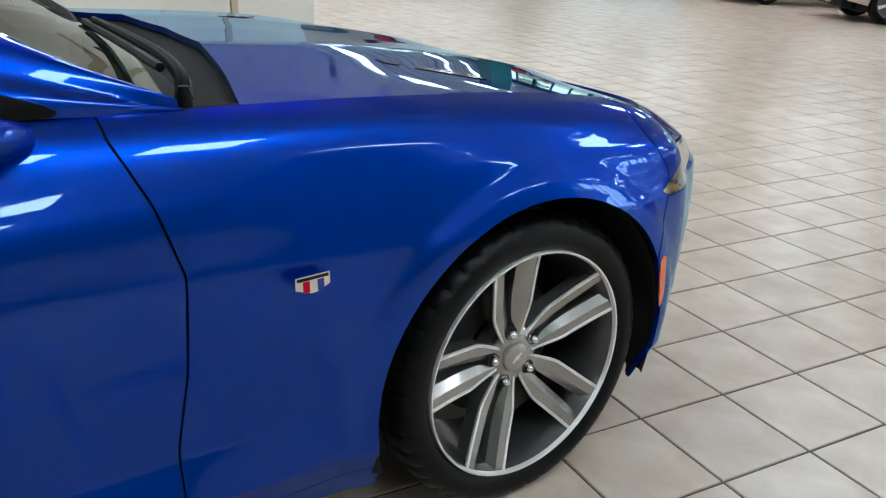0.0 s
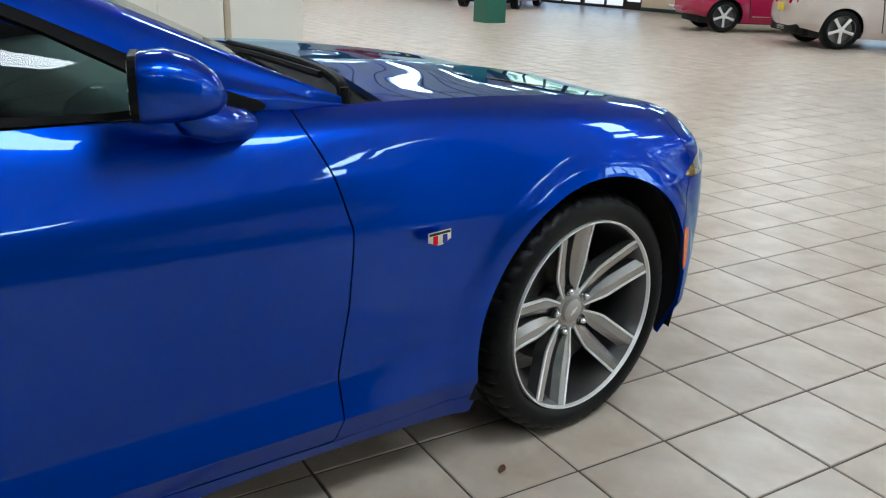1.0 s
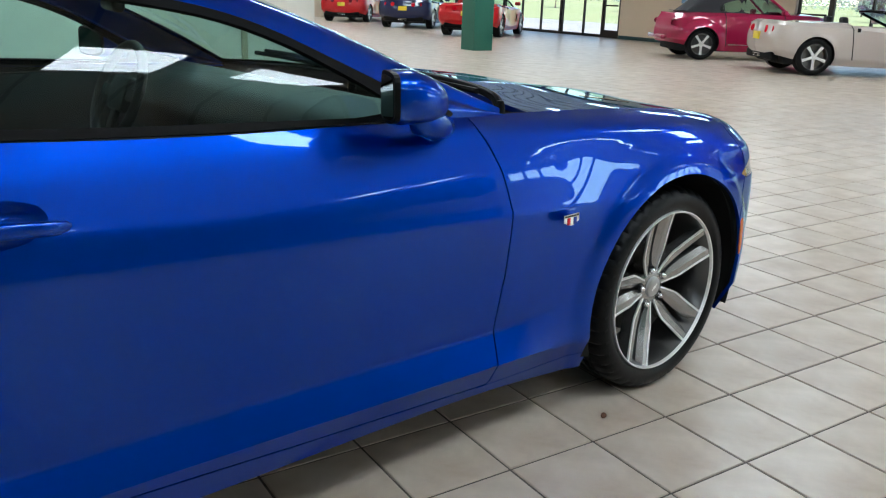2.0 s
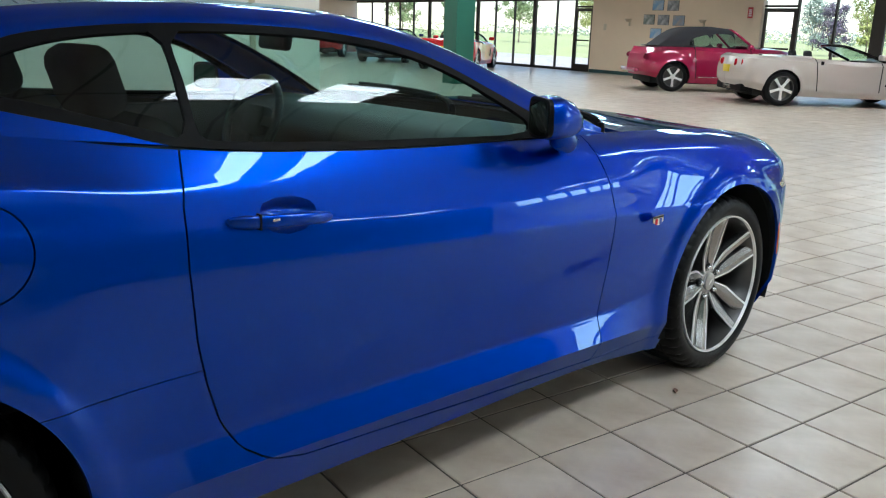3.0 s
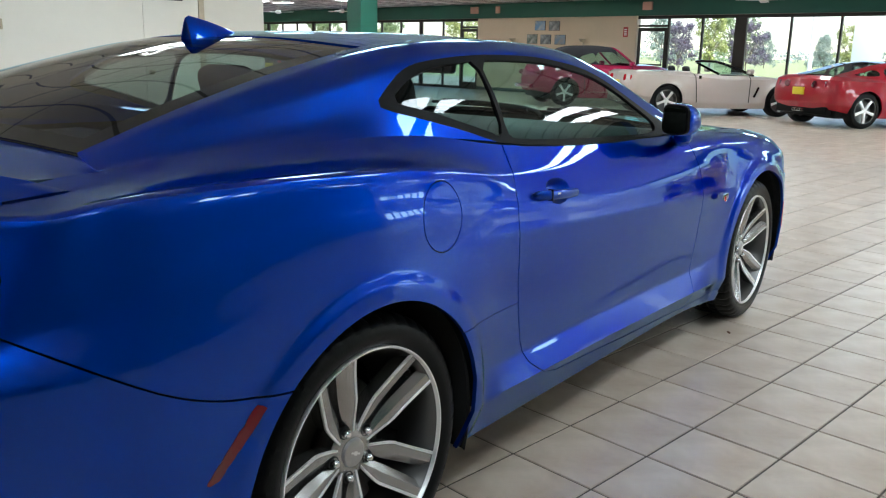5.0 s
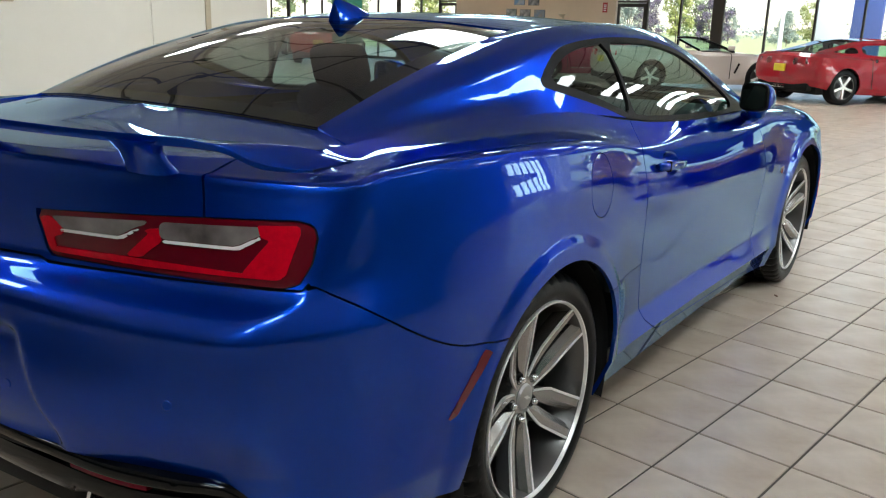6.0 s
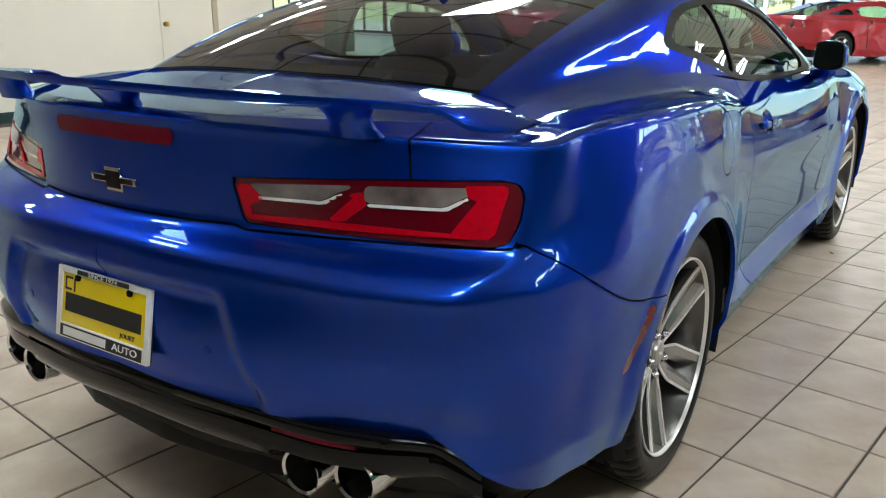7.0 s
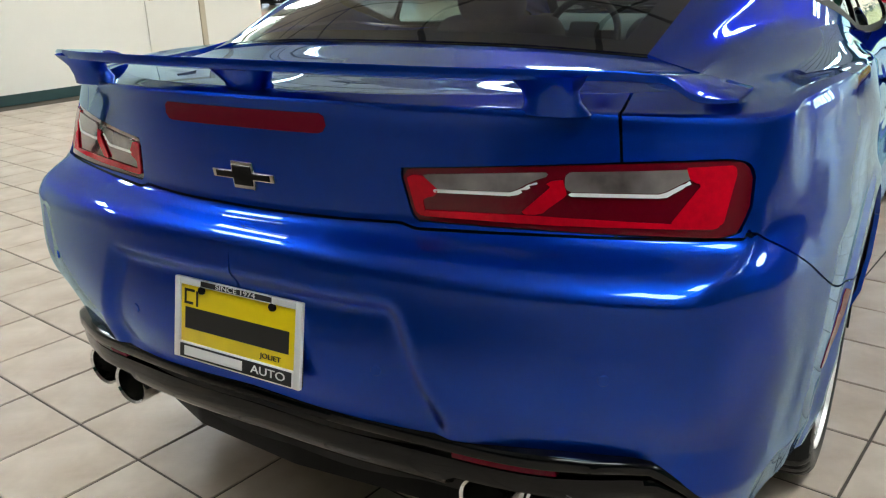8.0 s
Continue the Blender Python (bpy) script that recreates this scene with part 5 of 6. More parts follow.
for s in (-1, 1):
    rings = [(-1.180, -.938, 1.058, .058, .052, .62), (-1.168, -.938, 1.058, .064, .058, .62), (-1.13, -.939, 1.058, .067, .060, .70), (-1.09, -.940, 1.052, .064, .054, .80), (-1.06, -.942, 1.044, .050, .042, .9), (-1.040, -.944, 1.036, .028, .022, 1), (-1.034, -.945, 1.034, .001, .001, 1)]
    v, f = blob(rings)
    v[:, 0] += (v[:, 1] + .938) * .42 * np.clip((-1.06 - v[:, 0]) / .1, 0, 1)
    v = v * (1, -s, 1)
    f = f if s < 0 else [q[::-1] for q in f]
    mirror = surface("door_mirror", v, f, BLUE, car, "blue door mirror on a short stalk", 0, 60)
    part("mirror_glass", moved(prism(smooth_poly([(-.086, -.040), (.0, -.054), (.086, -.044), (.092, 0), (.080, .048), (0, .054), (-.080, .046), (-.092, 0)], 4), -.002, .002, "x"), pose(-1.1865, s * .938, 1.058, 0, 0, s * 23) @ Matrix.Diagonal((1, .60, .88, 1))), mat("mirror_silver", (.45, .47, .48), .02, metal=1.0), mirror, "mirror glass", False)
    part("mirror_rim", moved(prism(smooth_poly([(-.092, -.045), (.0, -.060), (.092, -.049), (.099, 0), (.086, .054), (0, .061), (-.086, .052), (-.099, 0)], 4), -.0005, .012, "x"), pose(-1.186, s * .938, 1.058, 0, 0, s * 23) @ Matrix.Diagonal((1, .635, .92, 1))), BLACK_SATIN, mirror, "black mirror rim", False)
    part("stalk", join(tube([(-1.115, s * .940, 1.025), (-1.09, s * .935, 1.00), (-1.04, s * .915, .982), (-.98, s * .885, .970), (-.95, s * .850, .962)], [.022, .034, .036, .030, .024], 16)), BLUE, mirror)
    # handle: grip, fixed end, pocket
    def on_door(x):
        return np.interp(x, [-2.12, -1.98, -1.85], [.897, .894, .892])
    g = []
    for x, hz, off in ((-1.852, .003, .012), (-1.860, .010, .018), (-1.88, .0135, .026), (-1.94, .0145, .031), (-2.00, .0145, .031), (-2.045, .0145, .029), (-2.075, .0142, .025), (-2.105, .013, .018), (-2.113, .007, .012)):
        cz = .870 + (-x - 1.85) * .075
        y0 = on_door(x)
        th = np.linspace(0, 2 * np.pi, 17)
        g.append(np.stack([np.full(17, x), s * (y0 + off + .007 * np.cos(th)), cz + hz * np.sign(np.sin(th)) * np.abs(np.sin(th)) ** .7], 1))
    handle = surface("door_handle", *grid_mesh(np.array(g), s > 0), BLUE, car, "blue pull handle", 0, 60)
    part("handle_seam", box(-2.051, s * (.916), .868, -2.047, s * .9325, .902), BLACK_SATIN, handle, "", False)
    part("handle_mark", box(-2.022, s * .925, .883, -2.004, s * .9338, .889, .001), CHROME, handle, "small chrome mark")
    v, f = cut([in_pocket])
    hollow = .024 * step01(in_pocket(v), 0, .028)
    v = (v + np.stack([0 * hollow, hollow, 0 * hollow], 1)) * (1, -s, 1)
    f = f if s < 0 else [q[::-1] for q in f]
    surface("handle_pocket", v, f, BLUE, car, "hollow behind the handle", 0, 60)

fin = []
for x, hw, h in ((-2.432, .002, .002), (-2.46, .014, .014), (-2.50, .022, .030), (-2.54, .026, .047), (-2.58, .028, .062), (-2.605, .028, .071), (-2.618, .026, .066), (-2.612, .024, .035), (-2.610, .022, 0)):
    base = np.interp(-x, [2.4, 2.5, 2.6, 2.7], [1.331, 1.322, 1.306, 1.288])
    fin.append([(x, -hw, base - .004), (x, -hw * .75, base + h * .35), (x, -hw * .3, base + h * .8), (x, 0, base + h), (x, hw * .3, base + h * .8), (x, hw * .75, base + h * .35), (x, hw, base - .004)])
v, f = grid_mesh(np.array(fin))
surface("roof_aerial", v, f, BLUE, car, "blue shark-fin aerial", 0, 50)

for side in (0, .70):
    at = np.array([0, side, 0])
    arm = curve_pts([np.array(q) + at for q in ((-.692, -.785, .985), (-.680, -.74, 1.012), (-.672, -.62, 1.030), (-.672, -.40, 1.040), (-.668, -.17, 1.042))], 5)
    part("wiper_arm", tube(arm, [.015 - .008 * i / len(arm) for i in range(len(arm))], 8), BLACK_SATIN, car, "black wiper arm")
    rubber = curve_pts([np.array(q) + at for q in ((-.70, -.70, 1.022), (-.690, -.42, 1.030), (-.672, -.10, 1.030))], 5)
    part("wiper_blade", tube(rubber, .0085, 6), BLACK_SATIN, car, "black rubber wiper blade")
    part("wiper_pivot", moved(lathe([(0, -.022), (.009, -.020), (.013, 0), (.015, .03)], 18, "z"), pose(-.692, -.785 + side, .985, 180)), BLACK_SATIN, car, "black wiper pivot cap")

# bonnet vents: a black slot let into the skin
vent_src = grid_mesh(HOOD)
skin("bonnet_vent", [patch([(-.145, -.455), (-.10, -.485), (.02, -.60), (.07, -.665), (.065, -.685), (.01, -.65), (-.10, -.53), (-.15, -.475)], (0, 1))], BLACK_GLOSS, .0015, label="black bonnet air vent", src=vent_src)

# ---- cabin ----
FABRIC = mat("black_seat_cloth", (.02, .02, .021), .85, grain=.2, scale=150, bump=.4, bump_scale=400)
DASH = mat("black_dashboard_plastic", (.022, .022, .023), .6, grain=.2, scale=100, bump=.2)
part("dashboard", prism([(-.82, .72), (-.80, .96), (-.92, 1.0), (-1.10, .975), (-1.20, .90), (-1.17, .66)], -.76, .76, "y", .03), DASH, car, "black dashboard")
part("cabin_floor", box(-2.9, -.80, .25, -.80, .80, .30), BLACK_DEEP, car, "dark cabin floor")
part("parcel_shelf", box(-3.30, -.62, .985, -2.62, .62, 1.01, .01), DASH, car, "black parcel shelf")
for s in (-1, 1):
    part("door_lining", box(-2.15, s * .775, .45, -.85, s * .80, .968, .02), DASH, car, "black door lining")
    seat = part("front_seat", join(moved(box(-.26, -.25, -.08, .26, .25, .08, .06, 3), pose(-1.72, s * .37, .50, 0, -8, 0)), moved(box(-.08, -.25, 0, .08, .25, .58, .06, 3), pose(-1.93, s * .37, .52, 0, -22, 0))), FABRIC, car, "black front seat")
    part("headrest", moved(box(-.05, -.13, 0, .05, .13, .17, .045, 3), pose(-2.155, s * .37, 1.06, 0, -16, 0)), FABRIC, seat)
part("rear_seat", join(moved(box(-.07, -.56, 0, .07, .56, .48, .06, 3), pose(-2.56, 0, .50, 0, -28, 0)), box(-2.58, -.56, .42, -2.15, .56, .56, .06, 3)), FABRIC, car, "black rear bench seat")
sw = part("steering_wheel", moved(lathe([(.165 + .016 * math.cos(a), .016 * math.sin(a)) for a in np.linspace(0, 2 * math.pi, 13)], 40, "x"), pose(-1.30, .37, .93, 0, 22, 0)), DASH, car, "black steering wheel")
part("wheel_centre", moved(join(box(-.02, -.07, -.06, .03, .07, .06, .02), box(-.01, -.16, -.02, .01, .16, .02, .006), box(-.01, -.02, -.16, .01, .02, 0, .006)), pose(-1.29, .37, .93, 0, 22, 0)), DASH, sw)
part("rear_view_mirror", moved(box(-.02, -.12, -.035, .015, .12, .035, .015, 3), pose(-1.42, 0, 1.235, 0, 10, -12)), BLACK_SATIN, car, "rear view mirror")
part("headliner", box(-2.44, -.52, 1.285, -1.60, .52, 1.295), mat("grey_headliner", (.10, .10, .10), .9, grain=.1), car, "dark grey headliner")

# ---- the other cars in the hall ----
CLOTH_TOP = mat("black_soft_top_cloth", (.022, .020, .024), .85, grain=.2, scale=80, bump=.4, bump_scale=300)
SEAT_TAN = mat("light_seat_leather", (.35, .30, .25), .5, grain=.1, scale=30)
PLATE_YELLOW = mat("yellow_plate", (.78, .60, .03), .4, grain=.05, scale=40)

VETTE = {
    "x": (.95, .62, 0, -.70, -1.30, -1.95, -2.686, -3.36, -3.49), "wb": 2.686, "swell": .018, "wing": .46, "track": .80, "tyre": .335,
    "foot": ((0, .70, .84, .83, .82, .84, .87, .74, 0), (.16, .16, .17, .17, .17, .18, .22, .34, .36)),
    "sill": ((0, .78, .895, .87, .86, .895, .92, .83, 0), (.28, .28, .32, .28, .27, .31, .36, .46, .47)),
    "mid": ((0, .80, .905, .865, .85, .90, .93, .855, 0), (.46, .50, .58, .56, .55, .60, .62, .65, .66)),
    "shoulder": ((0, .70, .85, .862, .855, .885, .90, .84, 0), (.58, .68, .79, .80, .80, .84, .87, .89, .91)),
    "deck": ((0, .55, .70, .79, .80, .79, .76, .74, 0), (.64, .74, .835, .865, .875, .905, .935, .955, .965)),
    "arch": .368, "crown": ((.80, .67), (.4, .79), (0, .845), (-.55, .885), (-.75, .895), (-2.25, .935), (-2.7, .955), (-3.40, .968)),
}
BEETLE = {
    "x": (.82, .56, 0, -.62, -1.25, -1.90, -2.537, -3.12, -3.40), "wb": 2.537, "swell": .07, "wing": .54, "track": .77, "tyre": .335,
    "foot": ((0, .60, .78, .80, .80, .80, .80, .66, 0), (.20, .20, .2, .20, .20, .20, .24, .34, .36)),
    "sill": ((0, .72, .88, .83, .83, .84, .885, .76, 0), (.34, .34, .36, .32, .32, .34, .38, .44, .45)),
    "mid": ((0, .76, .905, .85, .85, .86, .905, .80, 0), (.55, .57, .62, .62, .62, .62, .62, .62, .62)),
    "shoulder": ((0, .64, .80, .845, .85, .84, .80, .68, 0), (.76, .80, .90, .90, .92, .94, .94, .86, .84)),
    "deck": ((0, .42, .60, .75, .785, .765, .66, .46, 0), (.84, .92, 1.0, 1.0, 1.0, 1.01, 1.01, .98, .97)),
    "arch": .375, "crown": ((.66, .86), (.3, .98), (0, 1.03), (-.55, 1.06), (-.75, 1.07), (-2.2, 1.04), (-2.7, 1.05), (-3.1, 1.0)),
}


def shell(spec):
    st = np.arange(9.0)
    s = np.linspace(0, 8, 161)
    rows = []
    for k, dx in (("foot", -.05), ("sill", .0), ("mid", 0), ("shoulder", -.04), ("deck", -.12)):
        w, z = spec[k]
        x = [v + (dx if i in (0, 1) else -dx if i in (7, 8) else 0) for i, v in enumerate(spec["x"])]
        rows.append(spline(np.c_[st, x, w, z], s))
    g = across(rows, [4, 7, 8, 5], {1, 3})
    g[..., 1] = -np.maximum(g[..., 1], 0)
    # wings swell round the wheels
    for cx in (0, -spec["wb"]):
        d = np.hypot(g[..., 0] - cx, g[..., 2] - spec["tyre"])
        g[..., 1] -= spec["swell"] * np.clip(1.25 * (1 - (d / spec["wing"]) ** 4), 0, 1) * (g[..., 1] < -.5)
    return g


def small_wheel(parent, m, tyre_r):
    w = place(new("wheel", SW["tyre"]), parent, "", m @ Matrix.Diagonal((tyre_r / .335, 1, tyre_r / .335, 1)))
    place(new("rim", SW["rim"]), w)
    for k in range(5):
        place(new("spoke", SW["spoke"]), w, "", Matrix.Rotation(radians(72 * k + 18), 4, "Y"))
    place(new("hub", SW["hub"]), w)
    return w


SW = {
    "tyre": to_mesh(lathe([(.235, -.10), (.26, -.118), (.295, -.118), (.325, -.10), (.335, -.07), (.335, .10), (.24, .10)], 40), RUBBER),
    "rim": to_mesh(lathe([(.238, -.100), (.240, -.110), (.230, -.110), (.222, -.095), (.21, -.01), (.10, .0), (0, .0)], 40), ALLOY_DARK),
    "spoke": to_mesh(prism([(.02, -.026), (.12, -.022), (.229, -.030), (.229, .030), (.12, .022), (.02, .026)], -.104, -.070, "y", .006), ALLOY_CUT),
    "hub": to_mesh(lathe([(0, -.108), (.03, -.107), (.05, -.095), (.06, -.08)], 20), ALLOY_CUT),
}


def show_car(name, label, spec, colour, m, style, group=""):
    """One of the parked cars: shell, wheels, glass or hood, lamps and plate. Its origin is under the rear axle."""
    c = thing(name, label, "car", m @ pose(spec["wb"], 0, 0), group)
    pm = paint(name + "_paint", *colour)
    g = shell(spec)
    v, f = grid_mesh(g)

    def arch(q):
        d = np.full(len(q), 9.0)
        for cx in (0, -spec["wb"]):
            r = np.hypot(q[:, 0] - cx, q[:, 2] - spec["tyre"]) - spec["arch"]
            low = (q[:, 2] < spec["tyre"]) & (np.abs(q[:, 0] - cx) < spec["arch"] - .01)
            d = np.minimum(d, np.where(low, -np.abs(r) - 1e-3, r))
        return d

    v2, f2 = clip(v, f, arch)
    n = len(v2)
    both_v, both_f = weld(np.concatenate([v2, v2 * (1, -1, 1)]), list(f2) + [tuple(i + n for i in q[::-1]) for q in f2])
    surface("body", both_v, both_f, pm, c, "", .02, 40)
    # door joints
    for x0, lean in ((-.74, .02), (-2.02, -.10)):
        gv, gf = v2, f2
        for fn in (lambda q: .010 - (q[:, 0] - x0 - lean * (q[:, 2] - .6)), lambda q: .010 + (q[:, 0] - x0 - lean * (q[:, 2] - .6)), lambda q: q[:, 2] - .30, lambda q: -.4 - q[:, 1]):
            gv, gf = clip(gv, gf, fn)
        if len(gf):
            both("door_gap", gv + np.array([0, -.002, 0]), gf, BLACK_DEEP, c, "dark door joint", 0)
    # top skin from the deck line to the crown, open where the cabin is
    edge_ = g[-1]
    cr = np.array(spec["crown"])
    cz = np.interp(-edge_[:, 0], -cr[:, 0], cr[:, 1])
    rows = [edge_ * (1, k, 1) * (1, 1, 0) + np.stack([0 * cz, 0 * cz, edge_[:, 2] + (1 - k**2) * (cz - edge_[:, 2])], 1) for k in (1, .8, .55, .3, 0)]
    top = np.array(rows)
    q = grid_mesh(top)
    fr = clip(*q, lambda p: p[:, 0] + (.62 if style != "beetle" else .66))
    bk = clip(*q, lambda p: (-2.28 if style != "beetle" else -2.30) - p[:, 0])
    for nm, (a, b) in (("bonnet", fr), ("rear_deck", bk)):
        n = len(a)
        surface(nm, *weld(np.concatenate([a, a * (1, -1, 1)]), list(b) + [tuple(i + n for i in k[::-1]) for k in b]), pm, c, "", .01, 50)
    part("underbody", box(-spec["wb"] - .5, -.72, .18, .6, .72, .40, .02), BLACK_DEEP, c, "dark underbody")
    part("cabin_tub", box(-2.35, -.74, .40, -.60, .74, .55, .02), BLACK_DEEP, c, "dark cabin floor")
    for sx in (-.55, -2.36):
        part("bulkhead", box(sx - .03, -.76, .40, sx + .03, .76, .86, .01), BLACK_DEEP, c, "dark bulkhead")
    for cx in (0, -spec["wb"]):
        for s in (-1, 1):
            small_wheel(c, pose(cx, s * spec["track"], spec["tyre"], 0, 0, 0 if s < 0 else 180), spec["tyre"])
            part("wheel_well", box(cx - .36, s * .45, .25, cx + .36, s * .62, .72, .02), BLACK_DEEP, c, "dark wheel well")
    # seats
    for s in (-1, 1):
        seat = part("seat", moved(box(-.07, -.24, 0, .07, .24, .62, .06, 3), pose(-1.85, s * .36, .33 if style == "open" else .45, 0, -15, 0)), SEAT_TAN if style == "open" else FABRIC, c)
        part("headrest", moved(box(-.05, -.12, 0, .05, .12, .18, .045, 3), pose(-2.00, s * .36, .88 if style == "open" else 1.02, 0, -12, 0)), FABRIC, seat)
        part("door_mirror", moved(box(-.05, -.09, -.055, .06, .09, .055, .035, 3), pose(-.82, s * .95, .97 if style != "beetle" else 1.05)), pm, c)
    belt = .87 if style != "beetle" else 1.0
    wtop = 1.14 if style == "open" else 1.20 if style == "coupe" else 1.40
    wx = -1.32 if style != "beetle" else -1.12
    rail = curve_pts([(-.62, -.76, belt), ((wx - .62) / 2 - .02, -.70, (belt + wtop) / 2 + .015), (wx, -.56, wtop), (wx - .05, -.30, wtop + .025), (wx - .06, 0, wtop + .03)], 5)
    pts = [tuple(p) for p in rail] + [(p[0], -p[1], p[2]) for p in rail[::-1][1:]]
    part("windscreen_frame", tube(pts, .028, 8), BLACK_GLOSS if style == "open" else pm, c, "windscreen frame")
    ws_ = []
    for k in (0, .33, .66, 1):
        a = rail[: len(rail) // 2 + 1]
        i = int(round(k * (len(a) - 1)))
        w_ = abs(a[i][1]) - .02
        ws_.append([(a[i][0] + .10 * (1 - (t_ ** 2)) * (1 - .4 * k), w_ * t_, a[i][2]) for t_ in np.linspace(-1, 1, 9)])
    surface("windscreen", *grid_mesh(np.array(ws_), True), TINT, c, "tinted windscreen", .004)
    if style == "coupe":
        rows = [[(-1.25, .80, .875), (-1.30, .68, 1.14), (-1.36, .56, 1.20), (-1.38, 0, 1.235)], [(-1.75, .80, .885), (-1.75, .66, 1.17), (-1.75, .54, 1.225), (-1.75, 0, 1.252)],
                [(-2.2, .80, .905), (-2.2, .64, 1.13), (-2.2, .52, 1.19), (-2.2, 0, 1.225)], [(-2.7, .78, .93), (-2.68, .64, 1.03), (-2.68, .50, 1.08), (-2.72, 0, 1.115)], [(-3.2, .74, .955), (-3.18, .66, .962), (-3.15, .52, .972), (-3.2, 0, .985)]]
        gq = np.linspace(0, 4, 33)
        ln = [spline([(i, *rows[i][k]) for i in range(5)], gq) for k in range(4)]
        side = across(ln[:3], [5, 3], {1})
        side[..., 1] *= -1
        sq = grid_mesh(side)
        inw = from_polygon(smooth_poly([(-1.30, .93), (-2.1, .955), (-2.14, 1.10), (-1.75, 1.135), (-1.42, 1.11)], 3))
        inq = from_polygon(smooth_poly([(-2.30, .975), (-2.85, .985), (-2.62, 1.035), (-2.34, 1.085)], 3))
        both("roof_side", *clip(*clip(*sq, lambda p: -inw(p)), lambda p: -inq(p)), pm, c, "", .01)
        both("side_window", *clip(*sq, inw), TINT, c, "tinted side window", .003)
        both("rear_quarter_window", *clip(*sq, inq), TINT_DARK, c, "dark quarter window", .003)
        roofg = across(ln[2:], [6], set())
        roofg[..., 1] *= -1
        surface("roof", *grid_mesh(full(roofg[:, :15])), pm, c, "", .01)
        surface("rear_window", *grid_mesh(full(roofg[:, 14:])), TINT_DARK, c, "dark hatch window", .004)
        # the forward edge of the side glass runs to the screen pillar
        both("front_glass", np.array([(-.72, -.78, .885), (-1.25, -.80, .90), (-1.30, -.69, 1.12)]), [(0, 1, 2)], TINT, c, "", .003)
    if style == "beetle":
        rows = [[(-1.10, .76, 1.02), (-1.12, .62, 1.36), (-1.14, .52, 1.415), (-1.16, 0, 1.44)], [(-1.7, .77, 1.02), (-1.7, .63, 1.40), (-1.7, .52, 1.455), (-1.7, 0, 1.475)], [(-2.2, .74, 1.02), (-2.2, .60, 1.34), (-2.22, .50, 1.405), (-2.24, 0, 1.43)], [(-2.62, .64, 1.02), (-2.6, .52, 1.18), (-2.56, .45, 1.25), (-2.62, 0, 1.28)], [(-2.86, .52, 1.02), (-2.86, .48, 1.03), (-2.84, .44, 1.035), (-2.9, 0, 1.04)]]
        gq = np.linspace(0, 4, 33)
        ln = [spline([(i, *rows[i][k]) for i in range(5)], gq) for k in range(4)]
        side = across(ln, [6, 3, 6], set())
        side[..., 1] *= -1
        sq = grid_mesh(side)
        inw = from_polygon(smooth_poly([(-1.12, 1.05), (-1.66, 1.05), (-1.66, 1.30), (-1.40, 1.33), (-1.16, 1.30)], 3))
        inq = from_polygon(smooth_poly([(-1.74, 1.05), (-2.16, 1.06), (-2.10, 1.20), (-1.90, 1.27), (-1.74, 1.29)], 3))
        win = lambda p: np.where(np.abs(p[:, 1]) > .5, np.maximum(inw(p), inq(p)), -1)
        both("soft_top", *clip(*sq, lambda p: -win(p)), CLOTH_TOP, c, "closed black cloth soft top", .01)
        both("side_window", *clip(*sq, win), TINT, c, "tinted side windows", .003)
        both("front_glass", np.array([(-.72, -.76, 1.03), (-1.10, -.755, 1.05), (-1.12, -.63, 1.34)]), [(0, 1, 2)], TINT, c, "", .003)
        part("chrome_sill", join(box(-1.95, -.875, .335, -.60, -.855, .35, .004), box(-1.95, .855, .335, -.60, .875, .35, .004)), CHROME, c, "chrome sill strip")
    if style == "open":
        part("tonneau", moved(box(-.26, -.72, -.02, .26, .72, .03, .02), pose(-2.33, 0, .925)), pm, c)
    # tail lamps, plate, bumper lower
    tx = spec["x"][8]
    if style == "beetle":
        for s in (-1, 1):
            part("tail_lamp", moved(lathe([(0, -.022), (.055, -.018), (.085, -.004), (.09, .03)], 20, "x"), pose(tx + .235, s * .66, .79, 0, 8, s * 38) @ Matrix.Diagonal((1, 1.25, .8, 1))), RED_MID, c, "round red tail lamp")
        part("bumper", moved(box(-.06, -.62, -.05, .06, .62, .05, .04, 3), pose(tx + .07, 0, .46)), pm, c)
        part("deck_spoiler", box(-2.98, -.46, 1.02, -2.80, .46, 1.04, .008), BLACK_GLOSS, c, "black rear spoiler")
    else:
        for s in (-1, 1):
            for yy, back in ((.36, .035), (.60, .085)):
                part("tail_lamp", moved(lathe([(0, -.014), (.055, -.012), (.068, 0), (.07, .03)], 20, "x"), pose(tx + back, s * yy, .80, 0, 6, s * 14)), RED_BRIGHT if colour[0][0] < .3 or style == "open" else RED_DEEP, c, "round red tail lamp")
            part("side_marker", box(-3.13, s * .905, .66, -2.98, s * .925, .69, .003), RED_DEEP, c)
            part("fender_vent", moved(box(-.022, -.010, -.12, .022, .010, .12, .004), pose(-.585, s * .878, .53, 0, 24, 0)), BLACK_GLOSS, c)
            part("door_latch", box(-1.97, s * .872, .80, -1.91, s * .896, .87, .006), BLACK_GLOSS, c, "black door latch")
        part("rear_valance", moved(box(-.06, -.70, -.08, .10, .70, .08, .03), pose(tx + .14, 0, .32)), BLACK_SATIN, c, "black lower bumper")
        for yy in (-.11, -.04, .04, .11):
            part("exhaust_tip", moved(lathe([(.026, -.02), (.032, -.022), (.034, .06), (.026, .06)], 14, "x"), pose(tx + .04, yy, .31)), CHROME, c)
    if style != "beetle":
        part("dealer_plate", box(tx - .012, -.15, .60, tx + .05, .15, .74, .004), PLATE_YELLOW, c, "yellow dealer plate")
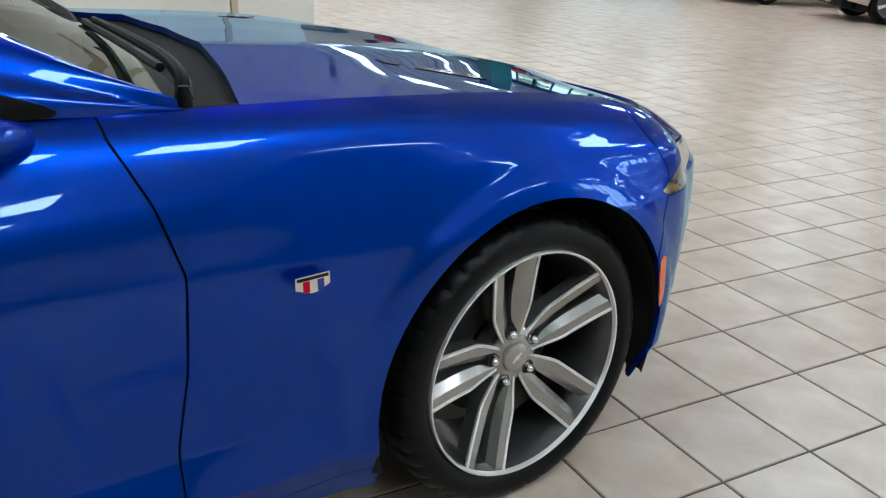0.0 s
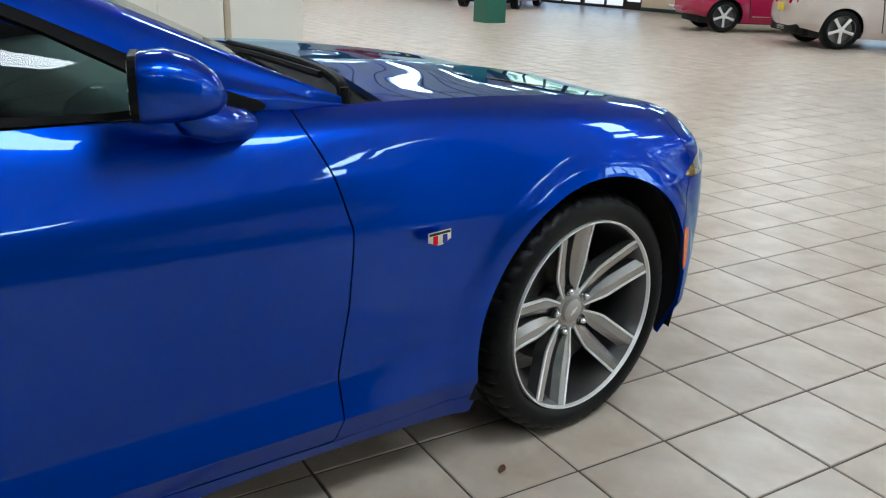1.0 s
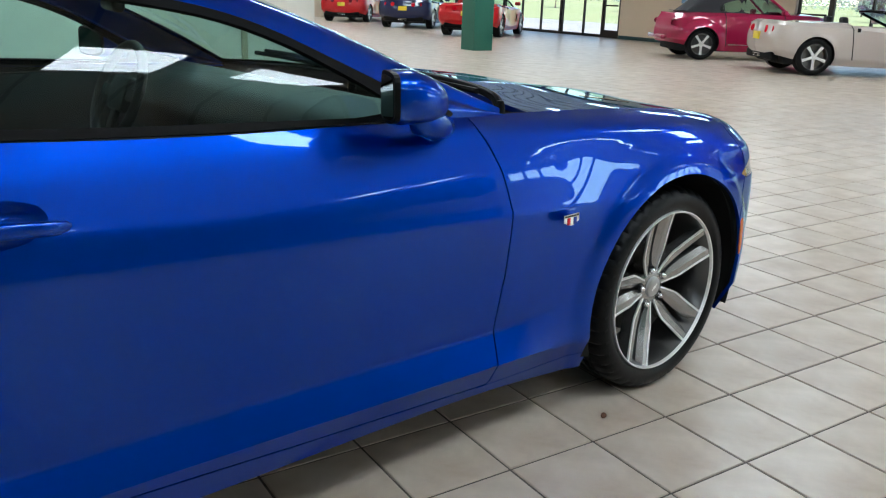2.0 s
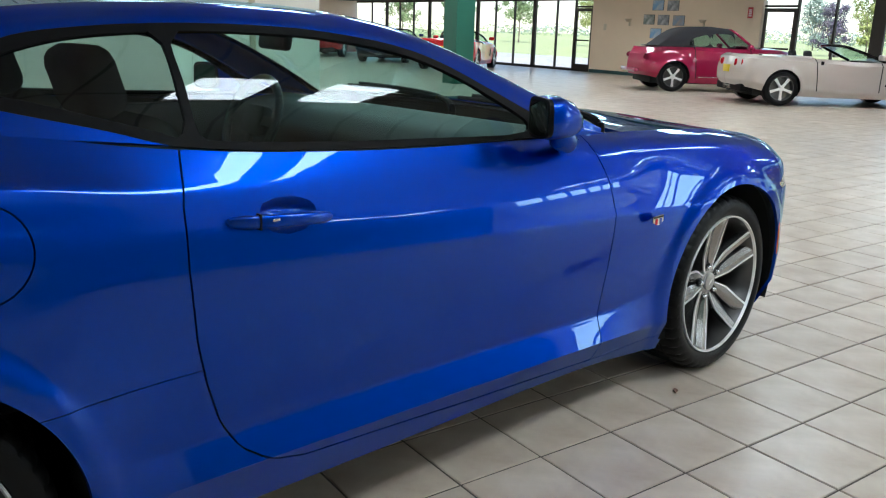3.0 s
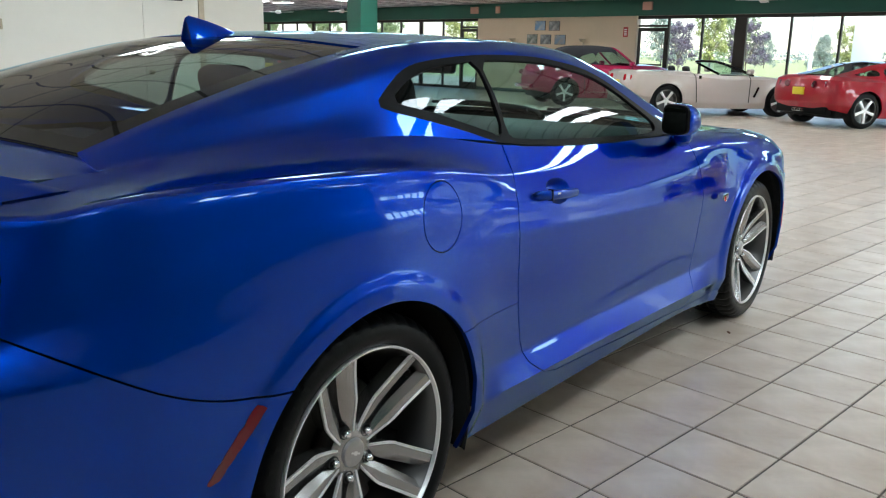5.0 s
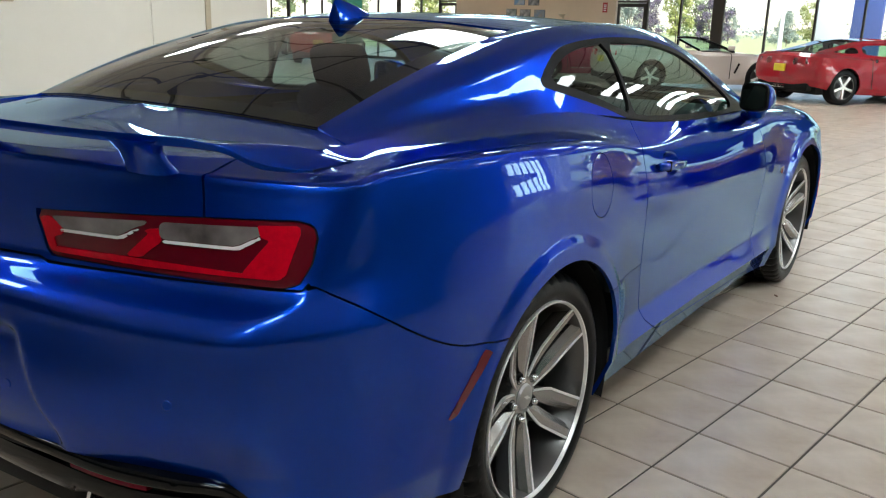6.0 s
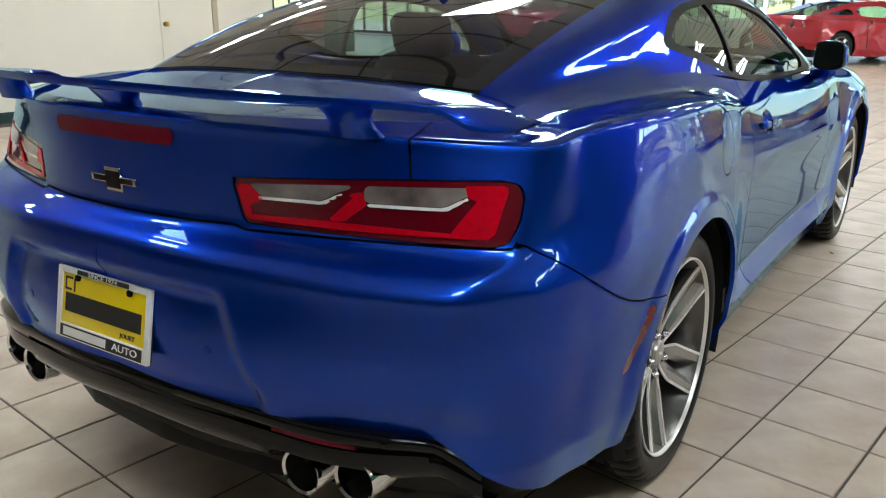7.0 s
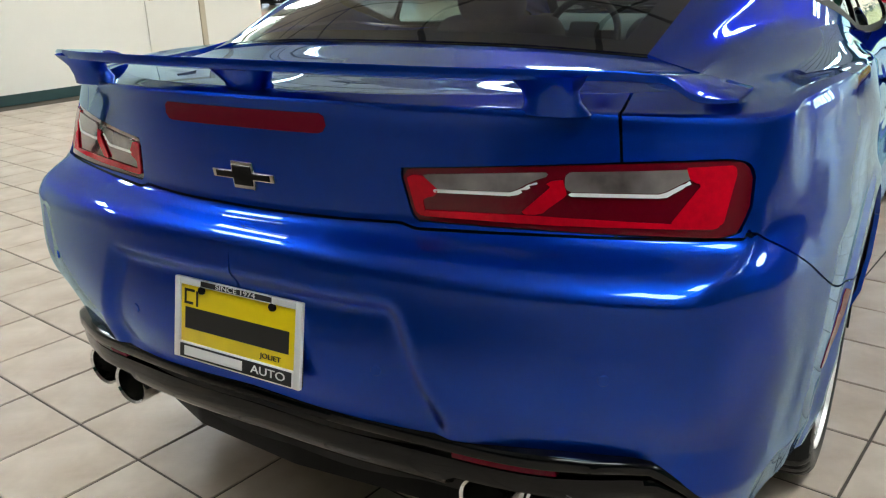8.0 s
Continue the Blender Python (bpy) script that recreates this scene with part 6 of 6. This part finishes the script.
    return c


show_car("roadster", "pale champagne convertible sports car with its top down", VETTE, ((.56, .49, .44), .15, .35, .1), ROOM @ pose(12.72, 7.50, 0, 0, 0, -34), "open", "parked cars")
show_car("sports_car", "bright red low sports coupe with silver wheels", VETTE, ((.33, .004, .016), .1, .3, .1), ROOM @ pose(13.25, 3.72, 0, 0, 0, -28), "coupe", "parked cars")
show_car("cabriolet", "raspberry red round cabriolet with a black soft top", BEETLE, ((.36, .012, .06), .2, .3, .1), ROOM @ pose(13.52, 10.85, 0, 0, 0, -32), "beetle", "parked cars")
show_car("red_convertible", "bright red convertible parked near the windows", VETTE, ((.55, .008, .012), .1, .3, .1), ROOM @ pose(12.8, 18.7, 0, 0, 0, 40), "open", "parked cars")
show_car("blue_roadster", "dark navy sports convertible parked near the windows", VETTE, ((.006, .012, .06), .3, .3, .1), ROOM @ pose(13.35, 23.5, 0, 0, 0, 44), "open", "parked cars")
show_car("far_red_car", "red sports coupe parked at the far windows", VETTE, ((.50, .008, .012), .1, .3, .1), ROOM @ pose(13.3, 28.2, 0, 0, 0, 44), "coupe", "parked cars")
show_car("yellow_coupe", "bright yellow sports coupe standing on the tiles", VETTE, ((.75, .40, .01), .1, .3, .1), ROOM @ pose(8.0, -2.1, 0, 0, 0, -24), "coupe", "parked cars")

# ---- small things in the hall ----
FAN_WHITE = mat("white_fan_enamel", (.75, .75, .72), .35, coat=.3, grain=.03)
PHOTO = [mat("photo_print_" + n, a, .3, coat=.6, second=b, second_scale=sc, second_mix=1.0, grain=.25, scale=22) for n, a, b, sc in
         (("sky", (.12, .30, .55), (.45, .48, .50), 4), ("grey", (.10, .11, .12), (.40, .40, .40), 7), ("green", (.09, .13, .10), (.45, .45, .42), 6), ("dusk", (.16, .24, .34), (.30, .26, .22), 5))]


def ceiling_fan(m):
    e = thing("ceiling_fan", "white three-bladed ceiling fan hanging from the ceiling, at rest", "fan", m, "ceiling fans")
    part("rod", tube([(0, 0, 0), (0, 0, -.20)], .012, 10), FAN_WHITE, e)
    part("motor", moved(lathe([(0, -.08), (.07, -.075), (.10, -.04), (.10, .03), (.06, .07), (0, .075)], 28, "z"), pose(0, 0, -.26)), FAN_WHITE, e)
    for k in range(3):
        b = prism(smooth_poly([(.10, -.03), (.30, -.06), (.62, -.07), (.66, 0), (.62, .07), (.30, .06), (.10, .03)], 3), -.005, .005, "z")
        part("blade", moved(b, pose(0, 0, -.28, 0, 0, 120 * k + 20) @ pose(0, 0, 0, 9, 0, 0)), FAN_WHITE, e)
    return e


fan = ceiling_fan(ROOM @ pose(15.07, 6.16, CEIL))
for x, y, a in ((14.0, 24.1, 30), (14.6, 21.1, 75)):
    copy_thing(fan, ROOM @ pose(x, y, CEIL, 0, 0, a))


def picture(y, z, w, h, print_):
    e = thing("picture", "small unframed landscape print mounted on the cream wall", "picture", ROOM @ pose(EAST - .002, y, z), "wall pictures")
    part("board", box(-.018, -w / 2, -h / 2, -.001, w / 2, h / 2, .002), BLACK_SATIN, e)
    part("print", box(-.0205, -w / 2 + .006, -h / 2 + .006, -.0182, w / 2 - .006, h / 2 - .006), print_, e, smooth=False)
    return e


for k, (y, z) in enumerate(((14.49, 2.11), (13.93, 2.10), (14.80, 1.70), (14.25, 1.69), (13.68, 1.68), (14.50, 1.30))):
    picture(y, z, .42, .29, PHOTO[(0, 1, 2, 1, 3, 0)[k]])

SIGN_RED = mat("red_enamel_sign", (.45, .03, .03), .35, coat=.3, grain=.05)
e = thing("fire_sign", "narrow red safety sign on the cream wall", "sign", ROOM @ pose(EAST - .002, 11.31, 1.91))
part("sign_board", box(-.006, -.08, -.14, -.001, .08, .14, .001), SIGN_RED, e)
for z in (-.08, -.03, .02, .07):
    part("sign_bar", box(-.008, -.045, z - .012, -.0062, .045, z + .012), WHITE_PLASTIC, e, "plain pale bar", smooth=False)
for y in (15.56, 12.77):
    e = thing("wall_lamp", "small pale wall lamp, unlit", "lamp", ROOM @ pose(EAST - .002, y, 1.62), "wall lamps")
    part("bracket", box(-.05, -.02, -.12, -.001, .02, .02, .006), STRIP, e)
    part("shade", moved(lathe([(.05, -.02), (.11, .06), (.12, .07), (.10, .068), (.045, -.01)], 20, "z"), pose(-.10, 0, .02)), STRIP, e)
e = thing("light_switch", "small beige switch plate on the cream wall", "switch", ROOM @ pose(EAST - .002, 16.6, 1.45))
part("plate", box(-.012, -.06, -.10, -.001, .06, .10, .004), STRIP, e)
for y, w in ((17.25, .34), (16.2, .16), (10.55, .30)):
    e = thing("wall_box", "small salmon-coloured box on the green fascia", "box", ROOM @ pose(EAST - .102, y, 2.62), "fascia boxes")
    part("case", box(-.07, -w / 2, -.11, -.001, w / 2, .11, .01), mat("salmon_plastic", (.62, .36, .27), .5, grain=.05), e)
e = thing("thermostat", "beige wall thermostat with a small display", "thermostat", ROOM @ pose(-.88, OFFICE_Y - .002, 1.47))
part("case", box(-.075, -.03, -.055, .075, -.001, .055, .008), STRIP, e)
part("display", box(-.035, -.033, .0, .045, -.0305, .032), mat("grey_display", (.22, .24, .21), .3), e, smooth=False)
part("slot", box(-.05, -.033, -.035, .05, -.0305, -.028), BLACK_SATIN, e, smooth=False)
e = thing("wall_vent", "dark slotted grille set in the white wall", "vent", ROOM @ pose(1.12, OFFICE_Y - .02, 1.86))
part("frame", box(-.13, -.012, -.05, .13, -.001, .05, .003), BLACK_SATIN, e)
for k in range(4):
    part("slat", box(-.115, -.016, -.036 + k * .022, .115, -.0125, -.024 + k * .022, .001), IRON, e)
e = thing("dry_leaf", "small dry brown leaf lying on the tiles", "leaf", pose(-.319, -.948, .0035, 0, 0, 30))
part("blade", moved(prism(smooth_poly([(-.02, 0), (-.006, .008), (.012, .007), (.02, 0), (.008, -.008), (-.008, -.006)], 3), 0, .003, "z"), pose(0, 0, 0, 12, 4, 0)), mat("dry_leaf_brown", (.13, .05, .025), .8, grain=.3, scale=60), e)

# ---- trees and posts outside ----
def foliage(name, a, b):
    m = mat(name, a, .7, second=b, second_scale=.8, second_mix=1.0, grain=.35, scale=6, vary=.35)
    return m


# leaf colours are paled to carry the outdoor haze
LEAF_GREEN = foliage("green_leaves", (.17, .24, .11), (.24, .31, .15))
LEAF_LIME = foliage("yellow_green_leaves", (.26, .30, .09), (.34, .37, .13))
LEAF_PLUM = foliage("purple_leaves", (.10, .085, .13), (.14, .115, .165))
LEAF_BLUE = foliage("blue_green_leaves", (.21, .28, .24), (.26, .33, .29))
BARK = mat("grey_bark", (.14, .11, .085), .9, grain=.3, scale=8, bump=.6, bump_scale=20)


def tree(x, y, height, spread, leaves, label, base=.28, seed=1, shape="round", count=3400):
    rng = random.Random(seed)
    e = thing("tree", label, "tree", ROOM @ pose(x, y, -.26), "trees outside")
    bms = []
    trunk_h = height * base
    bms.append(tube([(0, 0, 0), (.03 * height * .2, 0, trunk_h * .5), (0, .02, trunk_h), (.02, 0, height * .55)], [.035 * height * .5, .028 * height * .5, .024 * height * .5, .008 * height], 9))
    tips = []
    for k in range(9):
        a, r = k * 2.4 + rng.uniform(-.3, .3), spread * rng.uniform(.45, .8)
        z0, z1 = trunk_h * rng.uniform(.85, 1.4), height * rng.uniform(.5, .85)
        tip = (r * math.cos(a), r * math.sin(a), z1)
        bms.append(tube([(0, 0, z0), (tip[0] * .5, tip[1] * .5, z0 + (z1 - z0) * .6), tip], [.010 * height, .007 * height, .002 * height], 6))
        tips.append(tip)
    part("trunk", join(*bms), BARK, e)
    v, f = [], []
    clumps = []
    for _ in range(46):
        u, a = rng.random(), rng.uniform(0, 6.28)
        z = trunk_h + (height - trunk_h) * u
        if shape == "cone":
            r = spread * (1.02 - u) ** .8
        else:
            r = spread * math.sqrt(max(0.05, 1 - (2 * (u - .42) / 1.2) ** 2))
        q = r * math.sqrt(rng.random()) * rng.uniform(.7, 1.1)
        clumps.append((q * math.cos(a), q * math.sin(a), z, spread * rng.uniform(.16, .34)))
    for _ in range(count):
        cx, cy, cz, cr = clumps[rng.randrange(len(clumps))]
        d = Vector((rng.gauss(0, 1), rng.gauss(0, 1), rng.gauss(0, .8))).normalized() * cr * rng.uniform(.5, 1.05)
        p = Vector((cx, cy, cz)) + d
        s = height * rng.uniform(.014, .028)
        t1 = Vector((rng.gauss(0, 1), rng.gauss(0, 1), rng.gauss(0, 1))).normalized()
        t2 = t1.cross(d.normalized() + Vector((.01, .02, .03))).normalized()
        n = len(v)
        v += [tuple(p - t1 * s), tuple(p + t2 * s * .6), tuple(p + t1 * s), tuple(p - t2 * s * .6)]
        f.append((n, n + 1, n + 2, n + 3))
    me = bpy.data.meshes.new("crown")
    me.from_pydata(v, [], f)
    me.materials.append(leaves)
    place(new("crown", me), e)
    return e


for k, (x, y, h, r, lf, lb, ba, sh) in enumerate((
        (34, 18.9, 4.6, 1.9, LEAF_PLUM, "round tree with dark purple leaves on the lawn", .16, "round"), (33, 15.0, 4.6, 1.9, LEAF_PLUM, "round tree with dark purple leaves on the lawn", .16, "round"),
        (38, 19.4, 6.2, 2.0, LEAF_LIME, "slim tree with yellow-green leaves", .2, "round"), (50, 29.5, 7.5, 3.4, LEAF_BLUE, "tall blue-green tree beyond the lawn", .12, "cone"),
        (54, 26.1, 8.5, 4.0, LEAF_GREEN, "broad green tree beyond the lawn", .2, "round"), (52, 22.9, 4.6, 1.9, LEAF_BLUE, "conical blue-green tree on the lawn", .1, "cone"),
        (55, 20.5, 4.2, 1.8, LEAF_BLUE, "conical blue-green tree on the lawn", .1, "cone"), (50, 18.2, 4.2, 1.5, LEAF_BLUE, "conical blue-green tree on the lawn", .1, "cone"),
        (40, 13.1, 4.6, 1.9, LEAF_LIME, "young tree with yellow-green leaves", .25, "round"), (30, 22.0, 6.5, 2.6, LEAF_GREEN, "green tree with a forked trunk near the drive", .35, "round"),
        (31, 37.0, 6.5, 2.8, LEAF_GREEN, "green tree with a forked trunk near the drive", .4, "round"), (33, 46, 7, 3, LEAF_GREEN, "green tree with a forked trunk near the drive", .4, "round"),
        (30, 29.5, 6.0, 2.6, LEAF_LIME, "young tree with yellow-green leaves", .4, "round"), (36, 58, 8, 3.4, LEAF_GREEN, "broad green tree beyond the lawn", .3, "round"),
        (12, -28, 7, 3, LEAF_GREEN, "broad green tree beyond the forecourt", .3, "round"), (19, -30, 8, 3.4, LEAF_GREEN, "broad green tree beyond the forecourt", .3, "round"), (5, -32, 7, 3, LEAF_LIME, "broad green tree beyond the forecourt", .3, "round"))):
    far = 2.05 if x > 25 else 1.0
    tree(-2 + (x + 2) * far, -2 + (y + 2) * far, h, r, lf, lb, ba, k + 3, sh)

# far woods along the horizon and a low hedge
def thicket(name, label, x0, y0, x1, y1, h, deep, n, leaves, seed):
    rng = random.Random(seed)
    v, f = [], []
    for _ in range(n):
        t = rng.random()
        hh = h * (.65 + .35 * math.sin(t * 37) * math.sin(t * 91 + 1))
        p = Vector((x0 + (x1 - x0) * t + rng.uniform(-deep, deep), y0 + (y1 - y0) * t + rng.uniform(-deep, deep), -.25 + hh * rng.random() ** .8))
        s = h * rng.uniform(.05, .13)
        t1 = Vector((rng.gauss(0, 1), rng.gauss(0, 1), rng.gauss(0, 1))).normalized()
        t2 = t1.orthogonal().normalized()
        k = len(v)
        v += [tuple(p - t1 * s), tuple(p + t2 * s * .7), tuple(p + t1 * s), tuple(p - t2 * s * .7)]
        f.append((k, k + 1, k + 2, k + 3))
    me = bpy.data.meshes.new(name)
    me.from_pydata(v, [], f)
    me.materials.append(leaves)
    ob = new(name, me)
    ob.matrix_basis = ROOM
    return tagged(ob, label, "woods", kind="stuff")


thicket("far_woods", "line of distant woods, with haze put into the pale leaf colour", 230, -90, 210, 260, 4.6, 6, 6000, LEAF_BLUE, 5)
thicket("far_woods", "line of trees beyond the drive", 190, 90, 150, 300, 4.2, 5, 2600, LEAF_GREEN, 6)
thicket("far_woods", "line of trees beyond the forecourt", -40, -48, 60, -48, 6.5, 3, 4500, LEAF_GREEN, 7)
thicket("hedge", "low clipped hedge beside the drive", 27.5, 40, 27.2, 44, 1.5, .7, 900, LEAF_GREEN, 8)
thicket("flower_bed", "pale flowering bushes outside the door", 30.0, 20.0, 31.0, 23.5, 1.1, .7, 900, mat("pale_blossom", (.45, .42, .30), .8, grain=.2, scale=4, vary=.2), 9)
e = thing("lamp_post", "white metal lamp post on the lawn", "post", ROOM @ pose(30, 11.0, -.26))
part("pole", tube([(0, 0, 0), (0, 0, 6)], [.09, .06], 12), FAN_WHITE, e)
e = thing("sign_post", "blue board sign standing beyond the lawn", "sign", ROOM @ pose(60, 16.8, -.26))
part("board", box(-.2, -1.0, 0, .2, 1.0, 4.2, .05), mat("blue_sign_paint", (.03, .06, .22), .5, grain=.1), e)
part("panel", box(-.22, 1.4, .8, .2, 3.4, 4.0, .05), mat("pale_sign_panel", (.55, .58, .62), .5, grain=.05), e)

# ---- floor tiles, piece by piece ----
def tile_mesh(half, name):
    b, h = .0035, .004
    v = [(-half, -half, -.006), (half, -half, -.006), (half, half, -.006), (-half, half, -.006), (-half + b * .4, -half + b * .4, -.0012), (half - b * .4, -half + b * .4, -.0012), (half - b * .4, half - b * .4, -.0012), (-half + b * .4, half - b * .4, -.0012),
         (-half + b, -half + b, 0), (half - b, -half + b, 0), (half - b, half - b, 0), (-half + b, half - b, 0)]
    f = [(8, 9, 10, 11)]
    for k in range(4):
        j = (k + 1) % 4
        f += [(k, j, 4 + j, 4 + k), (4 + k, 4 + j, 8 + j, 8 + k)]
    return v, f


HALF = PITCH / 2 - .0033
tile_v, tile_f = tile_mesh(HALF, "tile")
tile_data = data_of("tile", tile_v, tile_f, TILE_MAT, False)
rng = random.Random(4)
near, rest_v, rest_f = 0, [], []
for i in range(-50, 57):
    for j in range(-26, 111):
        x, y = TX + (i + .5) * PITCH, TY + (j + .5) * PITCH
        if not (WEST < x < EAST - .05 and SOUTH < y < NORTH) or (x < OFFICE_X + .1 and y > OFFICE_Y - .16):
            continue
        tilt = (rng.uniform(-.0012, .0012), rng.uniform(-.0012, .0012), rng.uniform(-.0006, .0006))
        # the stretch beside and behind the coupe is laid piece by piece
        if -4.4 < x < 1.6 and (-2.9 < y < -.45) and near < 240 or (-4.2 < x < -3.0 and .2 < y < 2.6 and near < 300):
            near += 1
            ob = new("tile", tile_data)
            ob.parent = floor
            ob.matrix_basis = Matrix.Translation((x, y, tilt[2])) @ Matrix.Rotation(tilt[0], 4, "X") @ Matrix.Rotation(tilt[1], 4, "Y")
        else:
            n = len(rest_v)
            for a, b, c in tile_v:
                rest_v.append((x + a, y + b, c + tilt[2] + a * tilt[1] + b * tilt[0]))
            rest_f += [tuple(n + k for k in q) for q in tile_f]
me = bpy.data.meshes.new("far_tiles")
me.from_pydata(rest_v, [], rest_f)
me.materials.append(TILE_MAT)
far_tiles = new("far_tiles", me)
far_tiles.parent = floor
tagged(far_tiles, kind="stuff")
